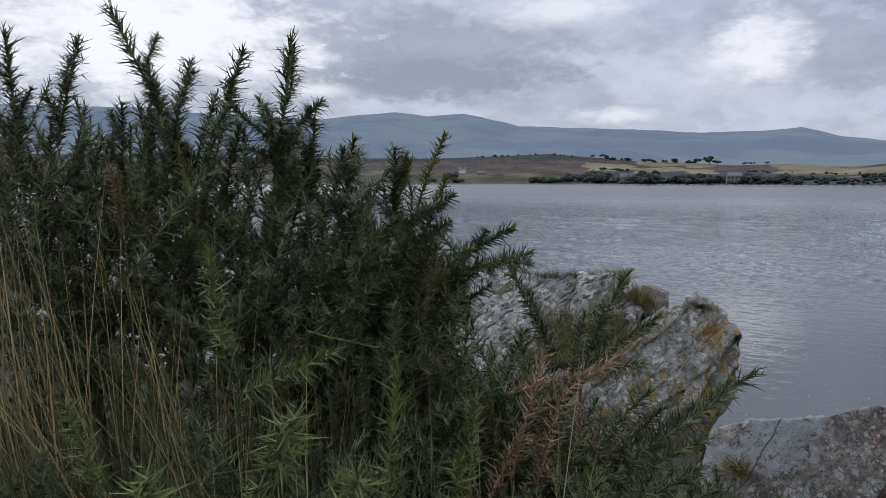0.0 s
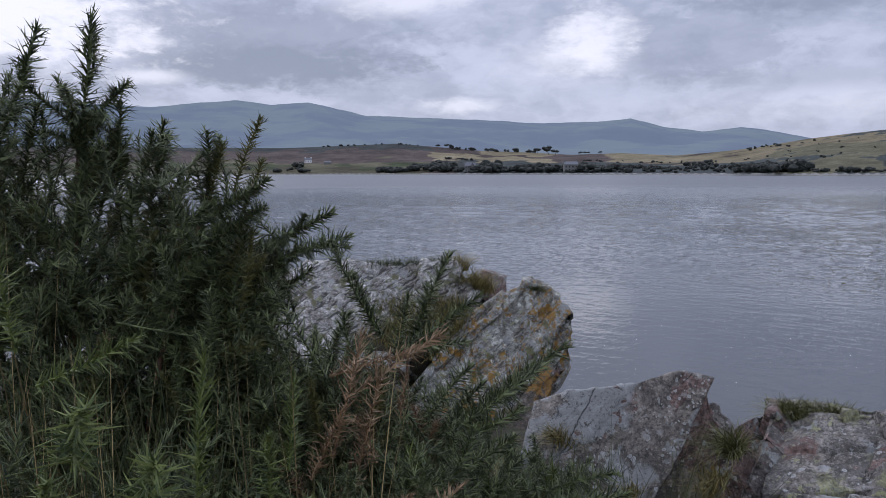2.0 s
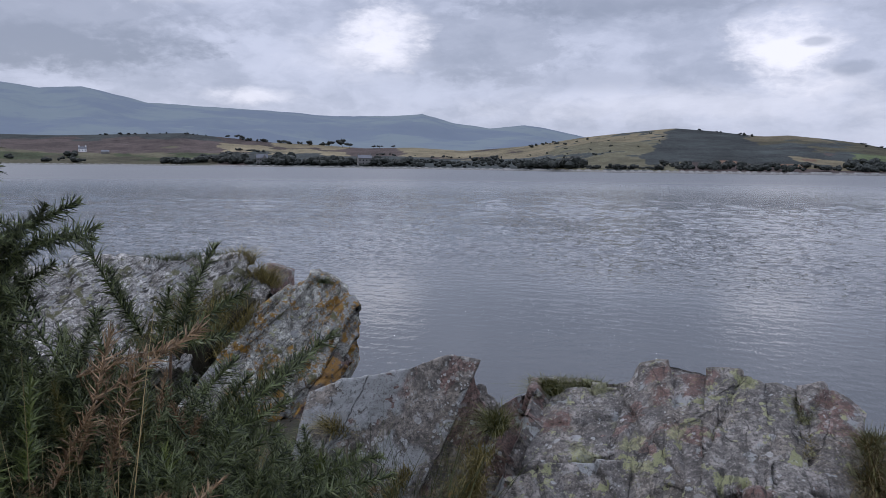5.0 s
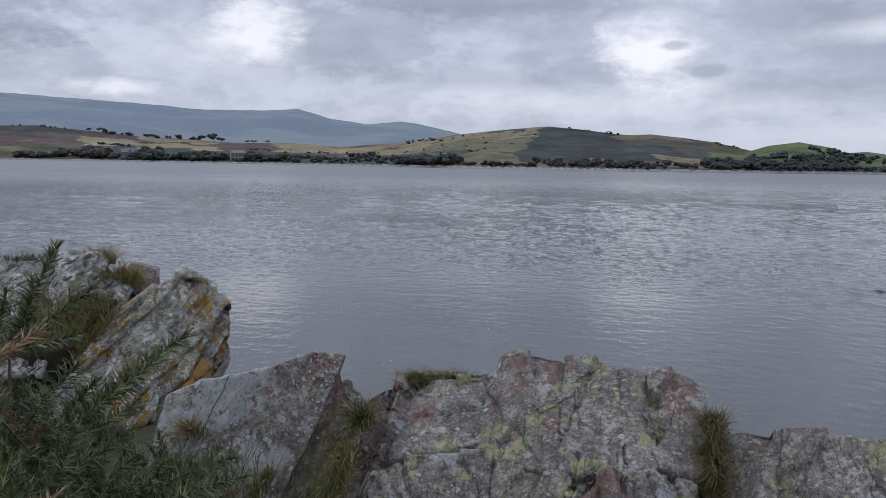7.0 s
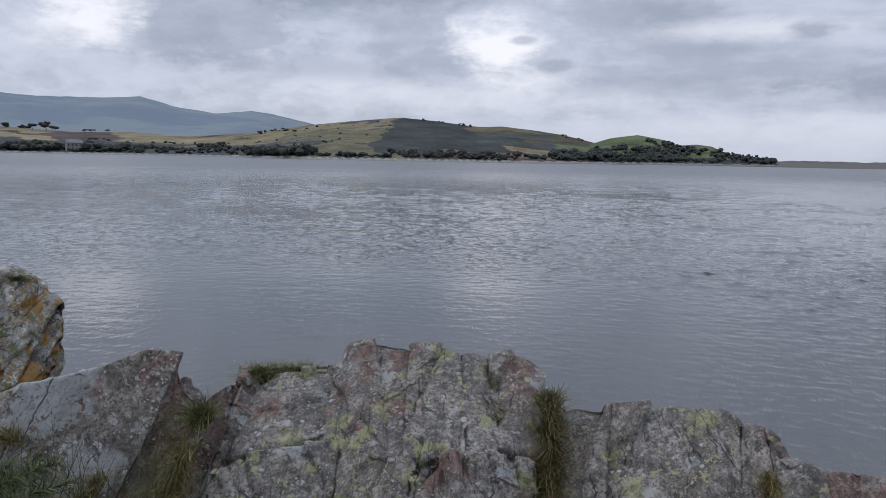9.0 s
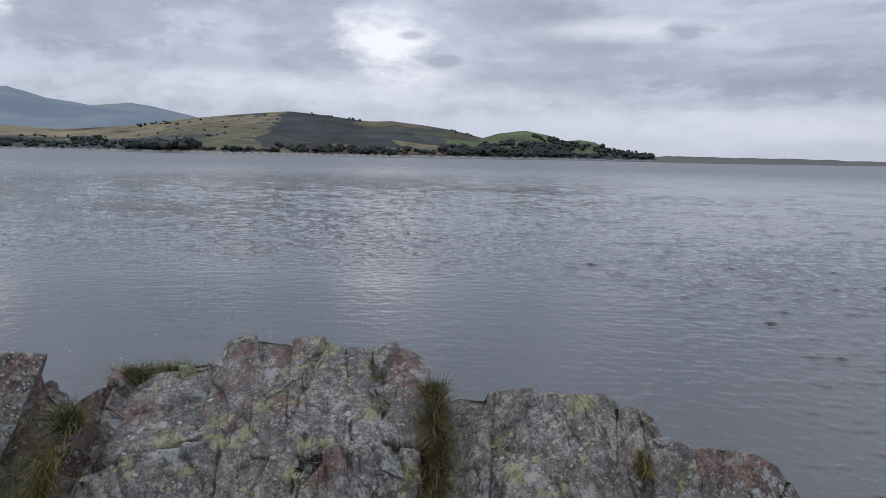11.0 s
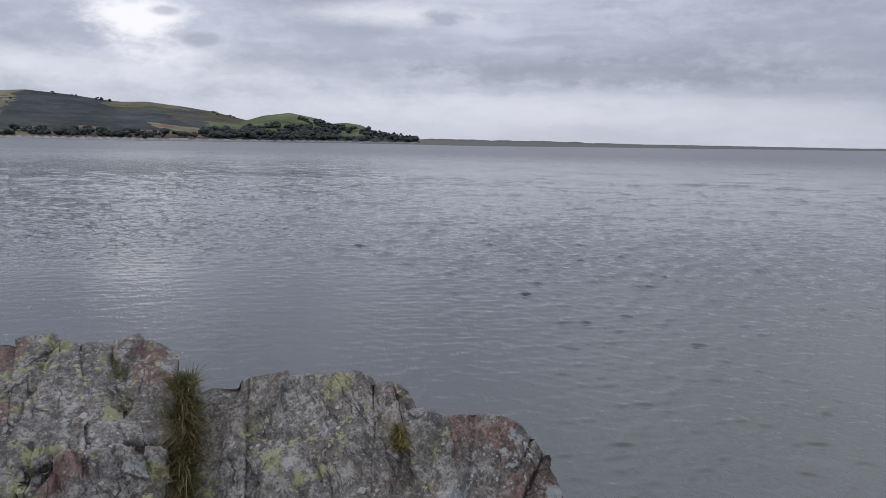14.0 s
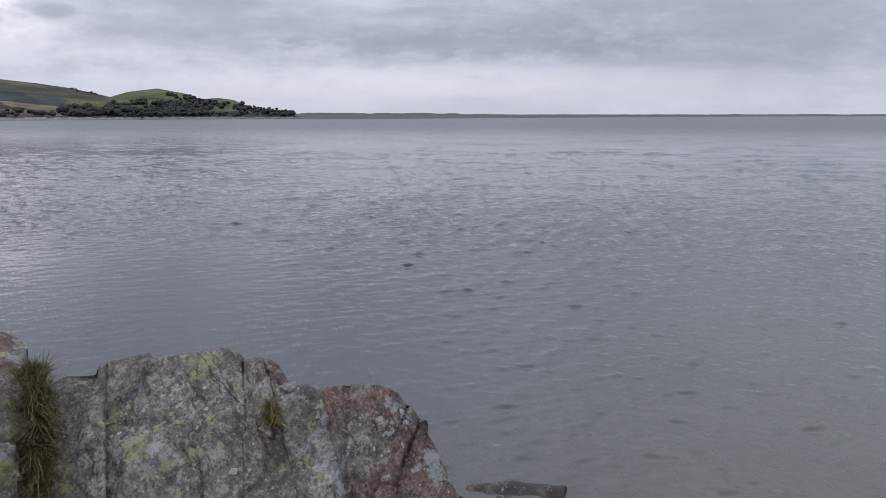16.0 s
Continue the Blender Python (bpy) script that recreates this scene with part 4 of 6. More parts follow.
def rock_piece(name, parent, top, bottom, back, mat, seed, step=0.014, lump=0.022, bed=(0.55, -0.45, 0.70), layer=0.045, ledge=0.004, rounding=1, crack=0.026, grow=0.016, facet=0.17, drawn=0.24, stepped=0.011, tipped=0.10, clefts=()):
    """One slab: a face lofted from its upper to its lower edge, thickened backwards, worn and cracked."""
    span = lambda pts: np.linalg.norm(np.diff(np.array(pts), axis=0), axis=1).sum()
    nu = max(6, int(span(top) / step))
    nv = max(6, int(np.linalg.norm(np.mean(np.array(top), 0) - np.mean(np.array(bottom), 0)) / step))
    nw = max(4, int(np.linalg.norm(back) / (step * 3.0)))
    top, bottom = ([tuple(np.array(q[0]) + (np.array(q[0]) - np.array(q[1])) * grow / np.linalg.norm(np.array(q[0]) - np.array(q[1])))] + list(q[1:-1]) + [tuple(np.array(q[-1]) + (np.array(q[-1]) - np.array(q[-2])) * grow / np.linalg.norm(np.array(q[-1]) - np.array(q[-2])))] for q in (top, bottom))
    T, B = poly_at(top, np.linspace(0, 1, nu + 1)), poly_at(bottom, np.linspace(0, 1, nu + 1))
    u, v, k = np.meshgrid(np.arange(nu + 1), np.arange(nv + 1), np.arange(nw + 1), indexing="ij")
    edge = (u == 0) | (u == nu) | (v == 0) | (v == nv) | (k == 0) | (k == nw)
    ids = np.full(edge.shape, -1)
    ids[edge] = np.arange(edge.sum())
    ui, vi, ki = u[edge], v[edge], k[edge]
    f = (vi / nv)[:, None]
    pos = T[ui] * (1 - f) + B[ui] * f + np.array(back) * (ki / nw)[:, None]
    faces = []
    for sheet, flip in ((ids[:, :, 0], 1), (ids[:, :, nw], 0), (ids[0], 0), (ids[nu], 1), (ids[:, 0], 0), (ids[:, nv], 1)):
        q = np.stack([sheet[:-1, :-1], sheet[1:, :-1], sheet[1:, 1:], sheet[:-1, 1:]], -1).reshape(-1, 4)
        faces.append(q[:, ::-1] if flip else q)
    faces = np.concatenate(faces)
    centre = pos.mean(0)
    a, b, c = (pos[faces[:, i]] for i in (0, 1, 2))
    if (np.cross(b - a, c - a) * ((a + c) / 2 - centre)).sum() < 0:
        faces = faces[:, ::-1]
    pairs = np.concatenate([faces[:, [0, 1]], faces[:, [1, 2]], faces[:, [2, 3]], faces[:, [3, 0]]])
    deg = np.bincount(pairs.ravel(), minlength=len(pos))[:, None]
    for _ in range(rounding):
        acc = np.zeros_like(pos)
        np.add.at(acc, pairs[:, 0], pos[pairs[:, 1]])
        np.add.at(acc, pairs[:, 1], pos[pairs[:, 0]])
        pos = pos * 0.4 + acc / deg * 0.6
    a, b, c = (pos[faces[:, i]] for i in (0, 1, 3))
    fn = np.cross(b - a, c - a)
    nrm = np.zeros_like(pos)
    for i in range(4):
        np.add.at(nrm, faces[:, i], fn)
    nrm /= np.linalg.norm(nrm, axis=1)[:, None] + 1e-9
    q = pos + seed * 3.17
    d = lump * 0.22 * fbm(q * 4.0, 4, seed, 0.5)
    nb = np.array(bed) / np.linalg.norm(bed)
    s = pos @ nb / layer + 0.5 * fbm(q * 3.0, 3, seed + 5)
    cell = np.floor(s)
    hashed = np.modf(np.abs(np.sin(cell * 12.9898 + seed) * 43758.5453))[0]
    nexts = np.modf(np.abs(np.sin((cell + 1) * 12.9898 + seed) * 43758.5453))[0]
    d += ledge * (hashed + (nexts - hashed) * smooth01((s - cell - 0.8) * 5)) * 2
    # flat fracture facets, drawn out down the slab, with open joints between them
    across = np.array(top[-1]) - np.array(top[0])
    across /= np.linalg.norm(across)
    down = np.array(bottom[len(bottom) // 2]) - np.array(top[len(top) // 2])
    down -= across * (down @ across)
    down /= np.linalg.norm(down)
    third = np.cross(across, down)
    flat = np.stack([pos @ across, pos @ down * drawn, pos @ third * 0.7], -1) / facet
    flat += 0.13 * np.stack([fbm(q * 4.0, 3, seed + 40 + i) for i in range(3)], -1)
    rs = np.random.default_rng(seed)
    lo, hi = flat.min(0), flat.max(0)
    many = int(np.clip(np.prod(hi - lo + 0.6), 6, 260))
    seeds = lo + (hi - lo) * rs.uniform(0, 1, (many, 3))
    gap2 = ((flat[:, None, :] - seeds[None]) ** 2).sum(-1)
    order = np.argpartition(gap2, 1, axis=1)[:, :2]
    pair = np.sqrt(np.take_along_axis(gap2, order, 1))
    first = np.where(pair[:, 0] <= pair[:, 1], order[:, 0], order[:, 1])
    rim = np.abs(pair[:, 1] - pair[:, 0])
    tilt, lift = rs.normal(0, tipped, (many, 3)), rs.normal(0, stepped, many)
    d += lift[first] + facet * 0.5 * ((flat - seeds[first]) * tilt[first]).sum(-1)
    open_joint = rs.uniform(0, 1, many)[first] > 0.35
    d -= crack * np.exp(-(rim / 0.034) ** 2) * open_joint * (0.6 + 0.4 * value_noise(q * 9.0, seed + 60))
    # long clefts that run through the whole rock
    wander = pos + 0.012 * np.stack([fbm(q * 14.0, 2, 90 + i) for i in range(3)], -1)
    for line in clefts:
        ends = np.array(line, float)
        near = np.full(len(pos), 9.0)
        for a0, b0 in zip(ends, ends[1:]):
            along = np.clip((wander - a0) @ (b0 - a0) / ((b0 - a0) @ (b0 - a0)), 0, 1)
            near = np.minimum(near, np.linalg.norm(wander - a0 - along[:, None] * (b0 - a0), axis=1))
        d -= 0.032 * np.exp(-(near / 0.008) ** 2) + 0.006 * np.exp(-(near / 0.03) ** 2)
    d += 0.004 * fbm(q * 26.0, 3, seed + 13)
    ob = mesh_object(name, pos + nrm * d[:, None], faces, mat)
    return under(ob, parent) if parent else ob


def rock(name, at, label, group="shore rocks"):
    return thing(name, at, label, "rock", group)


far_ledge = rock("rock_ledge", (1.2, 9.8, 0.0), "grey bedded rock ledge topped with short grass")
rock_piece("slab", far_ledge, [(-1.2, 9.7, 1.80), (-0.2, 9.55, 1.86), (0.53, 9.5, 1.90), (1.44, 9.45, 1.90), (1.75, 9.4, 1.87)], [(-1.4, 8.4, 0.9), (-0.4, 8.3, 0.95), (0.35, 8.3, 0.95), (1.0, 8.4, 0.9), (1.3, 8.5, 0.8)], (0.25, 1.3, -1.1), ROCK_LEDGE, 2, 0.03, 0.06, layer=0.14, ledge=0.03, facet=0.34, drawn=0.25, stepped=0.03, crack=0.05)
rock_piece("slab", far_ledge, [(1.62, 9.35, 1.90), (1.98, 9.28, 1.90), (2.22, 9.2, 1.70), (2.30, 9.15, 1.50)], [(1.2, 8.7, 1.0), (1.5, 8.7, 0.98), (1.75, 8.65, 0.95), (1.95, 8.7, 0.95)], (0.3, 1.1, -1.2), ROCK_LEDGE, 5, 0.026, 0.04, layer=0.12, ledge=0.02, facet=0.28, drawn=0.3, stepped=0.025, crack=0.04)
rock_piece("slab", far_ledge, [(2.2, 9.75, 1.66), (2.45, 9.7, 1.72), (2.72, 9.6, 1.62)], [(2.1, 9.3, 1.0), (2.35, 9.2, 0.95), (2.6, 9.2, 0.9)], (0.2, 0.9, -1.2), ROCK_RED, 6, 0.026, 0.05, layer=0.10, ledge=0.03, facet=0.25, stepped=0.025, crack=0.04)

slab_a = rock("rock_slab", (2.4, 8.8, 0.0), "large tilted grey slab with orange lichen above the water")
rock_piece("slab", slab_a, [(2.10, 8.62, 1.40), (2.45, 8.78, 1.60), (2.66, 8.76, 1.68), (2.87, 8.70, 1.70), (3.05, 8.60, 1.58), (3.12, 8.45, 1.36)], [(1.15, 8.30, 0.45), (1.45, 8.25, 0.36), (1.7, 8.2, 0.32), (1.95, 8.18, 0.30), (2.2, 8.16, 0.28), (2.36, 8.14, 0.25)], (0.30, 0.75, -0.75), ROCK_SLAB, 11, 0.016, 0.035, bed=(0.62, -0.30, -0.72), layer=0.10, ledge=0.045, facet=0.30, drawn=0.25, stepped=0.022, crack=0.035)
rock_piece("slab", slab_a, [(3.11, 8.50, 1.30), (3.13, 8.42, 1.18), (3.10, 8.36, 1.05)], [(2.30, 8.22, 0.26), (2.36, 8.2, 0.14), (2.42, 8.18, 0.0)], (0.02, 0.8, -0.5), ROCK_SLAB, 12, 0.018, 0.03, bed=(0.62, -0.30, -0.72), layer=0.06, ledge=0.035, facet=0.22, drawn=0.2, stepped=0.02, crack=0.03)
rock_piece("slab", slab_a, [(3.08, 8.55, 1.05), (3.07, 8.45, 0.92), (3.02, 8.40, 0.78)], [(2.36, 8.26, 0.02), (2.42, 8.24, -0.1), (2.48, 8.22, -0.25)], (0.02, 0.8, -0.5), ROCK_ORANGE, 13, 0.018, 0.03, bed=(0.62, -0.30, -0.72), layer=0.06, ledge=0.035, facet=0.22, drawn=0.2, stepped=0.02, crack=0.03)

rock_piece("slab", slab_a, [(2.86, 8.32, 0.90), (2.88, 8.24, 0.78), (2.86, 8.16, 0.66)], [(2.12, 7.98, 0.14), (2.20, 7.96, 0.02), (2.28, 7.94, -0.12)], (0.02, 0.8, -0.5), ROCK_ORANGE, 14, 0.018, 0.03, bed=(0.62, -0.30, -0.72), layer=0.06, ledge=0.02, facet=0.22, drawn=0.2, stepped=0.02, crack=0.03)

tilted = rock("rock", (1.4, 2.8, 1.6), "tilted lichen-spotted rock with rusty layered edge")
rock_piece("slab", tilted, [(1.00, 2.86, 2.10), (1.10, 2.80, 2.15), (1.24, 2.76, 2.17), (1.36, 2.77, 2.18), (1.48, 2.78, 2.205), (1.57, 2.78, 2.215), (1.665, 2.74, 2.19)], [(0.85, 2.66, 1.84), (0.95, 2.62, 1.76), (1.02, 2.60, 1.72), (1.08, 2.58, 1.70), (1.14, 2.56, 1.68), (1.19, 2.55, 1.67), (1.24, 2.54, 1.66)], (0.10, 0.34, -0.26), ROCK_TILTED, 21, 0.0085, 0.014, bed=(0.66, -0.2, -0.72), layer=0.05, ledge=0.003, facet=0.30, drawn=0.5, stepped=0.004, crack=0.007, tipped=0.06)
rock_piece("slab", tilted, [(1.66, 2.80, 2.13), (1.69, 2.78, 2.07), (1.71, 2.76, 2.01)], [(1.26, 2.60, 1.68), (1.30, 2.58, 1.64), (1.34, 2.56, 1.60)], (0.08, 0.30, -0.22), ROCK_RED, 22, 0.0085, 0.014, bed=(0.66, -0.2, -0.72), layer=0.03, ledge=0.012, facet=0.2, drawn=0.3, stepped=0.008, crack=0.014)
rock_piece("slab", tilted, [(1.72, 2.84, 2.045), (1.76, 2.80, 2.02), (1.77, 2.74, 1.95)], [(1.36, 2.60, 1.63), (1.42, 2.56, 1.59), (1.48, 2.53, 1.56)], (0.08, 0.30, -0.25), ROCK_PALE, 23, 0.0085, 0.014, bed=(0.66, -0.2, -0.72), layer=0.03, ledge=0.012, facet=0.2, drawn=0.3, stepped=0.008, crack=0.014)

outcrop = rock("rock_outcrop", (2.3, 2.3, 1.5), "broad fractured grey outcrop with yellow-green lichen and rusty bands")
BACK = (0.34, 0.30, -0.95)
CLEFTS = (((2.557, 2.363, 2.112), (2.374, 2.175, 2.021), (2.275, 1.999, 1.95), (2.174, 1.91, 1.894), (2.064, 1.843, 1.777)), ((2.744, 2.103, 2.076), (2.632, 1.95, 1.996), (2.487, 1.798, 1.928), (2.359, 1.673, 1.887)), ((1.938, 2.646, 1.913), (1.996, 2.561, 1.929), (2.219, 2.509, 1.951)), ((2.193, 1.648, 1.801), (2.251, 1.696, 1.859), (2.324, 1.637, 1.845), (2.408, 1.571, 1.813)), ((2.095, 1.835, 1.812), (2.164, 1.83, 1.855), (2.239, 1.866, 1.907)))
rock_piece("slab", outcrop, [(2.13, 3.04, 2.00), (2.00, 2.85, 1.99), (1.86, 2.68, 1.97)], [(1.72, 2.62, 1.72), (1.62, 2.50, 1.70), (1.55, 2.42, 1.66)], (0.30, -0.10, -0.30), ROCK_RED, 31, 0.0085, 0.018, clefts=CLEFTS)
rock_piece("slab", outcrop, [(2.05, 2.84, 1.945), (2.13, 2.79, 2.01), (2.24, 2.70, 2.03), (2.35, 2.61, 2.03)], [(1.72, 2.46, 1.83), (1.83, 2.40, 1.85), (1.98, 2.36, 1.86), (2.15, 2.32, 1.88)], BACK, ROCK_GREY, 32, 0.0085, 0.018, clefts=CLEFTS)
rock_piece("slab", outcrop, [(2.13, 3.08, 1.995), (2.24, 3.00, 2.00), (2.38, 2.86, 2.01), (2.46, 2.74, 2.01)], [(2.06, 2.90, 1.93), (2.16, 2.84, 1.95), (2.27, 2.76, 1.96), (2.38, 2.66, 1.96)], (0.25, 0.22, -0.8), ROCK_GREY, 33, 0.013, 0.02)
rock_piece("slab", outcrop, [(2.33, 2.62, 2.03), (2.425, 2.645, 2.120), (2.48, 2.60, 2.140), (2.54, 2.51, 2.135), (2.60, 2.43, 2.118)], [(2.04, 2.34, 1.84), (2.05, 2.24, 1.84), (2.06, 2.12, 1.85), (2.08, 2.02, 1.86), (2.12, 1.95, 1.87)], BACK, ROCK_CREST, 34, 0.0085, 0.018, clefts=CLEFTS)
rock_piece("slab", outcrop, [(2.605, 2.42, 2.115), (2.64, 2.38, 2.125), (2.67, 2.30, 2.13), (2.70, 2.23, 2.115)], [(2.13, 1.94, 1.87), (2.16, 1.88, 1.87), (2.21, 1.82, 1.88), (2.26, 1.77, 1.89)], BACK, ROCK_GREY, 35, 0.0085, 0.02, clefts=CLEFTS)
rock_piece("slab", outcrop, [(2.71, 2.23, 2.11), (2.75, 2.20, 2.12), (2.80, 2.15, 2.095)], [(2.27, 1.77, 1.88), (2.33, 1.74, 1.88), (2.38, 1.72, 1.88)], BACK, ROCK_GREY, 36, 0.0085, 0.022, clefts=CLEFTS)
rock_piece("slab", outcrop, [(2.81, 2.13, 2.09), (2.86, 2.07, 2.11), (2.90, 2.00, 2.10), (2.915, 1.93, 2.06)], [(2.42, 1.76, 1.88), (2.46, 1.73, 1.88), (2.51, 1.69, 1.87), (2.56, 1.66, 1.86)], BACK, ROCK_CREST, 37, 0.0085, 0.016, clefts=CLEFTS)
rock_piece("slab", outcrop, [(1.64, 2.42, 1.83), (1.75, 2.38, 1.86), (1.92, 2.32, 1.86), (2.06, 2.26, 1.86)], [(1.40, 2.10, 1.56), (1.50, 2.04, 1.56), (1.62, 1.97, 1.56), (1.72, 1.90, 1.56)], (0.25, 0.2, -0.5), ROCK_GREY, 38, 0.0085, 0.022, clefts=CLEFTS)
rock_piece("slab", outcrop, [(2.06, 2.24, 1.86), (2.07, 2.12, 1.87), (2.09, 2.00, 1.88), (2.14, 1.92, 1.875)], [(1.76, 1.90, 1.58), (1.80, 1.80, 1.58), (1.85, 1.72, 1.58), (1.90, 1.65, 1.58)], (0.25, 0.2, -0.5), ROCK_GREY, 39, 0.0085, 0.022, clefts=CLEFTS)
rock_piece("slab", outcrop, [(2.14, 1.88, 1.865), (2.22, 1.79, 1.90), (2.36, 1.71, 1.90), (2.47, 1.62, 1.86)], [(1.92, 1.62, 1.6), (1.98, 1.55, 1.6), (2.06, 1.48, 1.6), (2.16, 1.40, 1.6)], (0.25, 0.15, -0.5), ROCK_GREY, 40, 0.0085, 0.022, clefts=CLEFTS)

rock_piece("slab", outcrop, [(1.80, 2.86, 1.93), (1.93, 2.92, 1.95), (2.06, 3.0, 1.95)], [(1.42, 2.42, 1.58), (1.52, 2.42, 1.60), (1.62, 2.46, 1.62)], (0.2, 0.3, -0.7), ROCK_RED, 41, 0.012, 0.02)

shelf = rock("rock_shelf", (2.8, 1.3, 1.5), "weathered grey rock shelf split by a diagonal crack")
BACK5 = (0.42, 0.12, -0.95)
SPLITS = (((2.80, 1.60, 1.985), (2.761, 1.52, 1.947), (2.71, 1.448, 1.875), (2.652, 1.329, 1.83), (2.612, 1.227, 1.782), (2.575, 1.127, 1.75)), ((2.713, 1.435, 1.876), (2.703, 1.319, 1.861), (2.687, 1.216, 1.835), (2.636, 1.097, 1.791)), ((2.988, 1.068, 2.041), (2.854, 0.995, 1.956), (2.741, 0.892, 1.856), (2.689, 0.819, 1.785)))
rock_piece("slab", shelf, [(2.755, 1.73, 1.955), (2.82, 1.68, 1.985), (2.862, 1.55, 2.00)], [(2.28, 1.42, 1.60), (2.32, 1.36, 1.60), (2.375, 1.25, 1.60)], BACK5, ROCK_GREY, 51, 0.0085, 0.02, clefts=SPLITS)
rock_piece("slab", shelf, [(2.86, 1.56, 2.00), (2.92, 1.42, 2.025), (2.97, 1.30, 2.035), (2.99, 1.16, 2.06), (2.98, 1.07, 2.04)], [(2.37, 1.26, 1.60), (2.40, 1.14, 1.60), (2.42, 1.02, 1.62), (2.44, 0.92, 1.62), (2.46, 0.84, 1.62)], BACK5, ROCK_GREY, 52, 0.0085, 0.022, clefts=SPLITS)
rock_piece("slab", shelf, [(2.98, 1.055, 2.03), (2.95, 0.98, 2.035), (2.92, 0.90, 2.0), (2.88, 0.84, 1.95)], [(2.47, 0.82, 1.62), (2.49, 0.76, 1.61), (2.51, 0.70, 1.60), (2.52, 0.64, 1.60)], BACK5, ROCK_CREST, 53, 0.0085, 0.02, clefts=SPLITS)

nose = rock("rock_nose", (2.85, 0.6, 1.5), "rusty brown rock nose with white lichen above the sea")
BACK6 = (0.45, -0.05, -0.95)
rock_piece("slab", nose, [(2.86, 0.88, 1.965), (2.88, 0.82, 1.975), (2.90, 0.75, 1.965)], [(2.50, 0.62, 1.55), (2.52, 0.56, 1.55), (2.54, 0.50, 1.55)], BACK6, ROCK_PALE, 61, 0.0085, 0.02)
rock_piece("slab", nose, [(2.90, 0.745, 1.97), (2.93, 0.66, 1.985), (2.93, 0.57, 1.99), (2.93, 0.49, 1.965), (2.92, 0.42, 1.89)], [(2.55, 0.48, 1.55), (2.58, 0.38, 1.54), (2.60, 0.30, 1.53), (2.63, 0.20, 1.52), (2.66, 0.10, 1.50)], BACK6, ROCK_RED, 62, 0.0085, 0.018)
rock_piece("boulder", rock("shore_stone", (6.1, 0.3, -0.2), "dark wet stone lying at the water's edge"), [(6.2, 0.85, 0.04), (6.25, 0.5, 0.08), (6.3, 0.1, 0.05)], [(5.8, 0.8, -0.3), (5.85, 0.5, -0.3), (5.9, 0.15, -0.3)], (0.5, 0.0, -0.3), ROCK_WET, 71, 0.03, 0.06, stepped=0.004, tipped=0.03, crack=0.0)


# ---- gorse ----
def shoot_mesh(name, length, spine, seed, mat, density=440, thorns=1):
    """One gorse shoot along +z: a stem set all round with branched spines."""
    rg = np.random.default_rng(seed)
    verts, faces = [], []

    def spike(base, way, size, rad):
        way = way / np.linalg.norm(way)
        side = np.cross(way, (0.31, 0.52, 0.79))
        side /= np.linalg.norm(side)
        other = np.cross(way, side)
        k = len(verts)
        for i in range(3):
            verts.append(base + rad * (side * math.cos(i * 2.094) + other * math.sin(i * 2.094)))
        verts.append(base + way * size)
        faces.extend([(k, k + 1, k + 3), (k + 1, k + 2, k + 3), (k + 2, k, k + 3)])

    bend = rg.uniform(-0.10, 0.10, 2) * length
    line = lambda f: np.array([bend[0] * f * f, bend[1] * f * f, length * f])
    segs = 6
    for s in range(segs):
        k = len(verts)
        for f in (s / segs, (s + 1) / segs):
            r = 0.0032 * (1.15 - f)
            for i in range(4):
                verts.append(line(f) + r * np.array([math.cos(i * 1.571), math.sin(i * 1.571), 0]))
        for i in range(4):
            j = (i + 1) % 4
            faces.append((k + i, k + j, k + 4 + j))
            faces.append((k + i, k + 4 + j, k + 4 + i))
    count = int(length * density)
    for i in range(count):
        f = (i + rg.uniform(0, 1)) / count
        ang = i * 2.39996 + rg.normal(0, 0.7)
        rise = radians(rg.uniform(8, 56) + 28 * f ** 3)
        size = spine * rg.uniform(0.5, 1.35) * (1.0 if f < 0.85 else 1.0 - 1.8 * (f - 0.85))
        way = np.array([math.cos(ang) * math.cos(rise), math.sin(ang) * math.cos(rise), math.sin(rise)])
        base = line(f)
        spike(base, way, size, 0.0026)
        for _ in range(thorns):
            g = rg.uniform(0.08, 0.62)
            spike(base + way * size * g, way + rg.normal(0, 0.8, 3), size * rg.uniform(0.4, 0.7), 0.0018)
    me = bpy.data.meshes.new(name)
    me.from_pydata([tuple(v) for v in verts], [], faces)
    me.materials.append(mat)
    me.update()
    return me


SHOOTS = {"green": [], "young": [], "tip": [], "dead": []}
for k in range(5):
    SHOOTS["green"].append(shoot_mesh("shoot", 0.30, 0.041, 100 + k, GORSE))
for k in range(2):
    SHOOTS["young"].append(shoot_mesh("shoot", 0.22, 0.046, 120 + k, GORSE_YOUNG))
    SHOOTS["tip"].append(shoot_mesh("shoot", 0.26, 0.038, 140 + k, GORSE_TIP))
    SHOOTS["dead"].append(shoot_mesh("shoot", 0.26, 0.040, 160 + k, GORSE_DEAD, 320))
LENGTHS = {"green": 0.30, "young": 0.22, "tip": 0.26, "dead": 0.26}


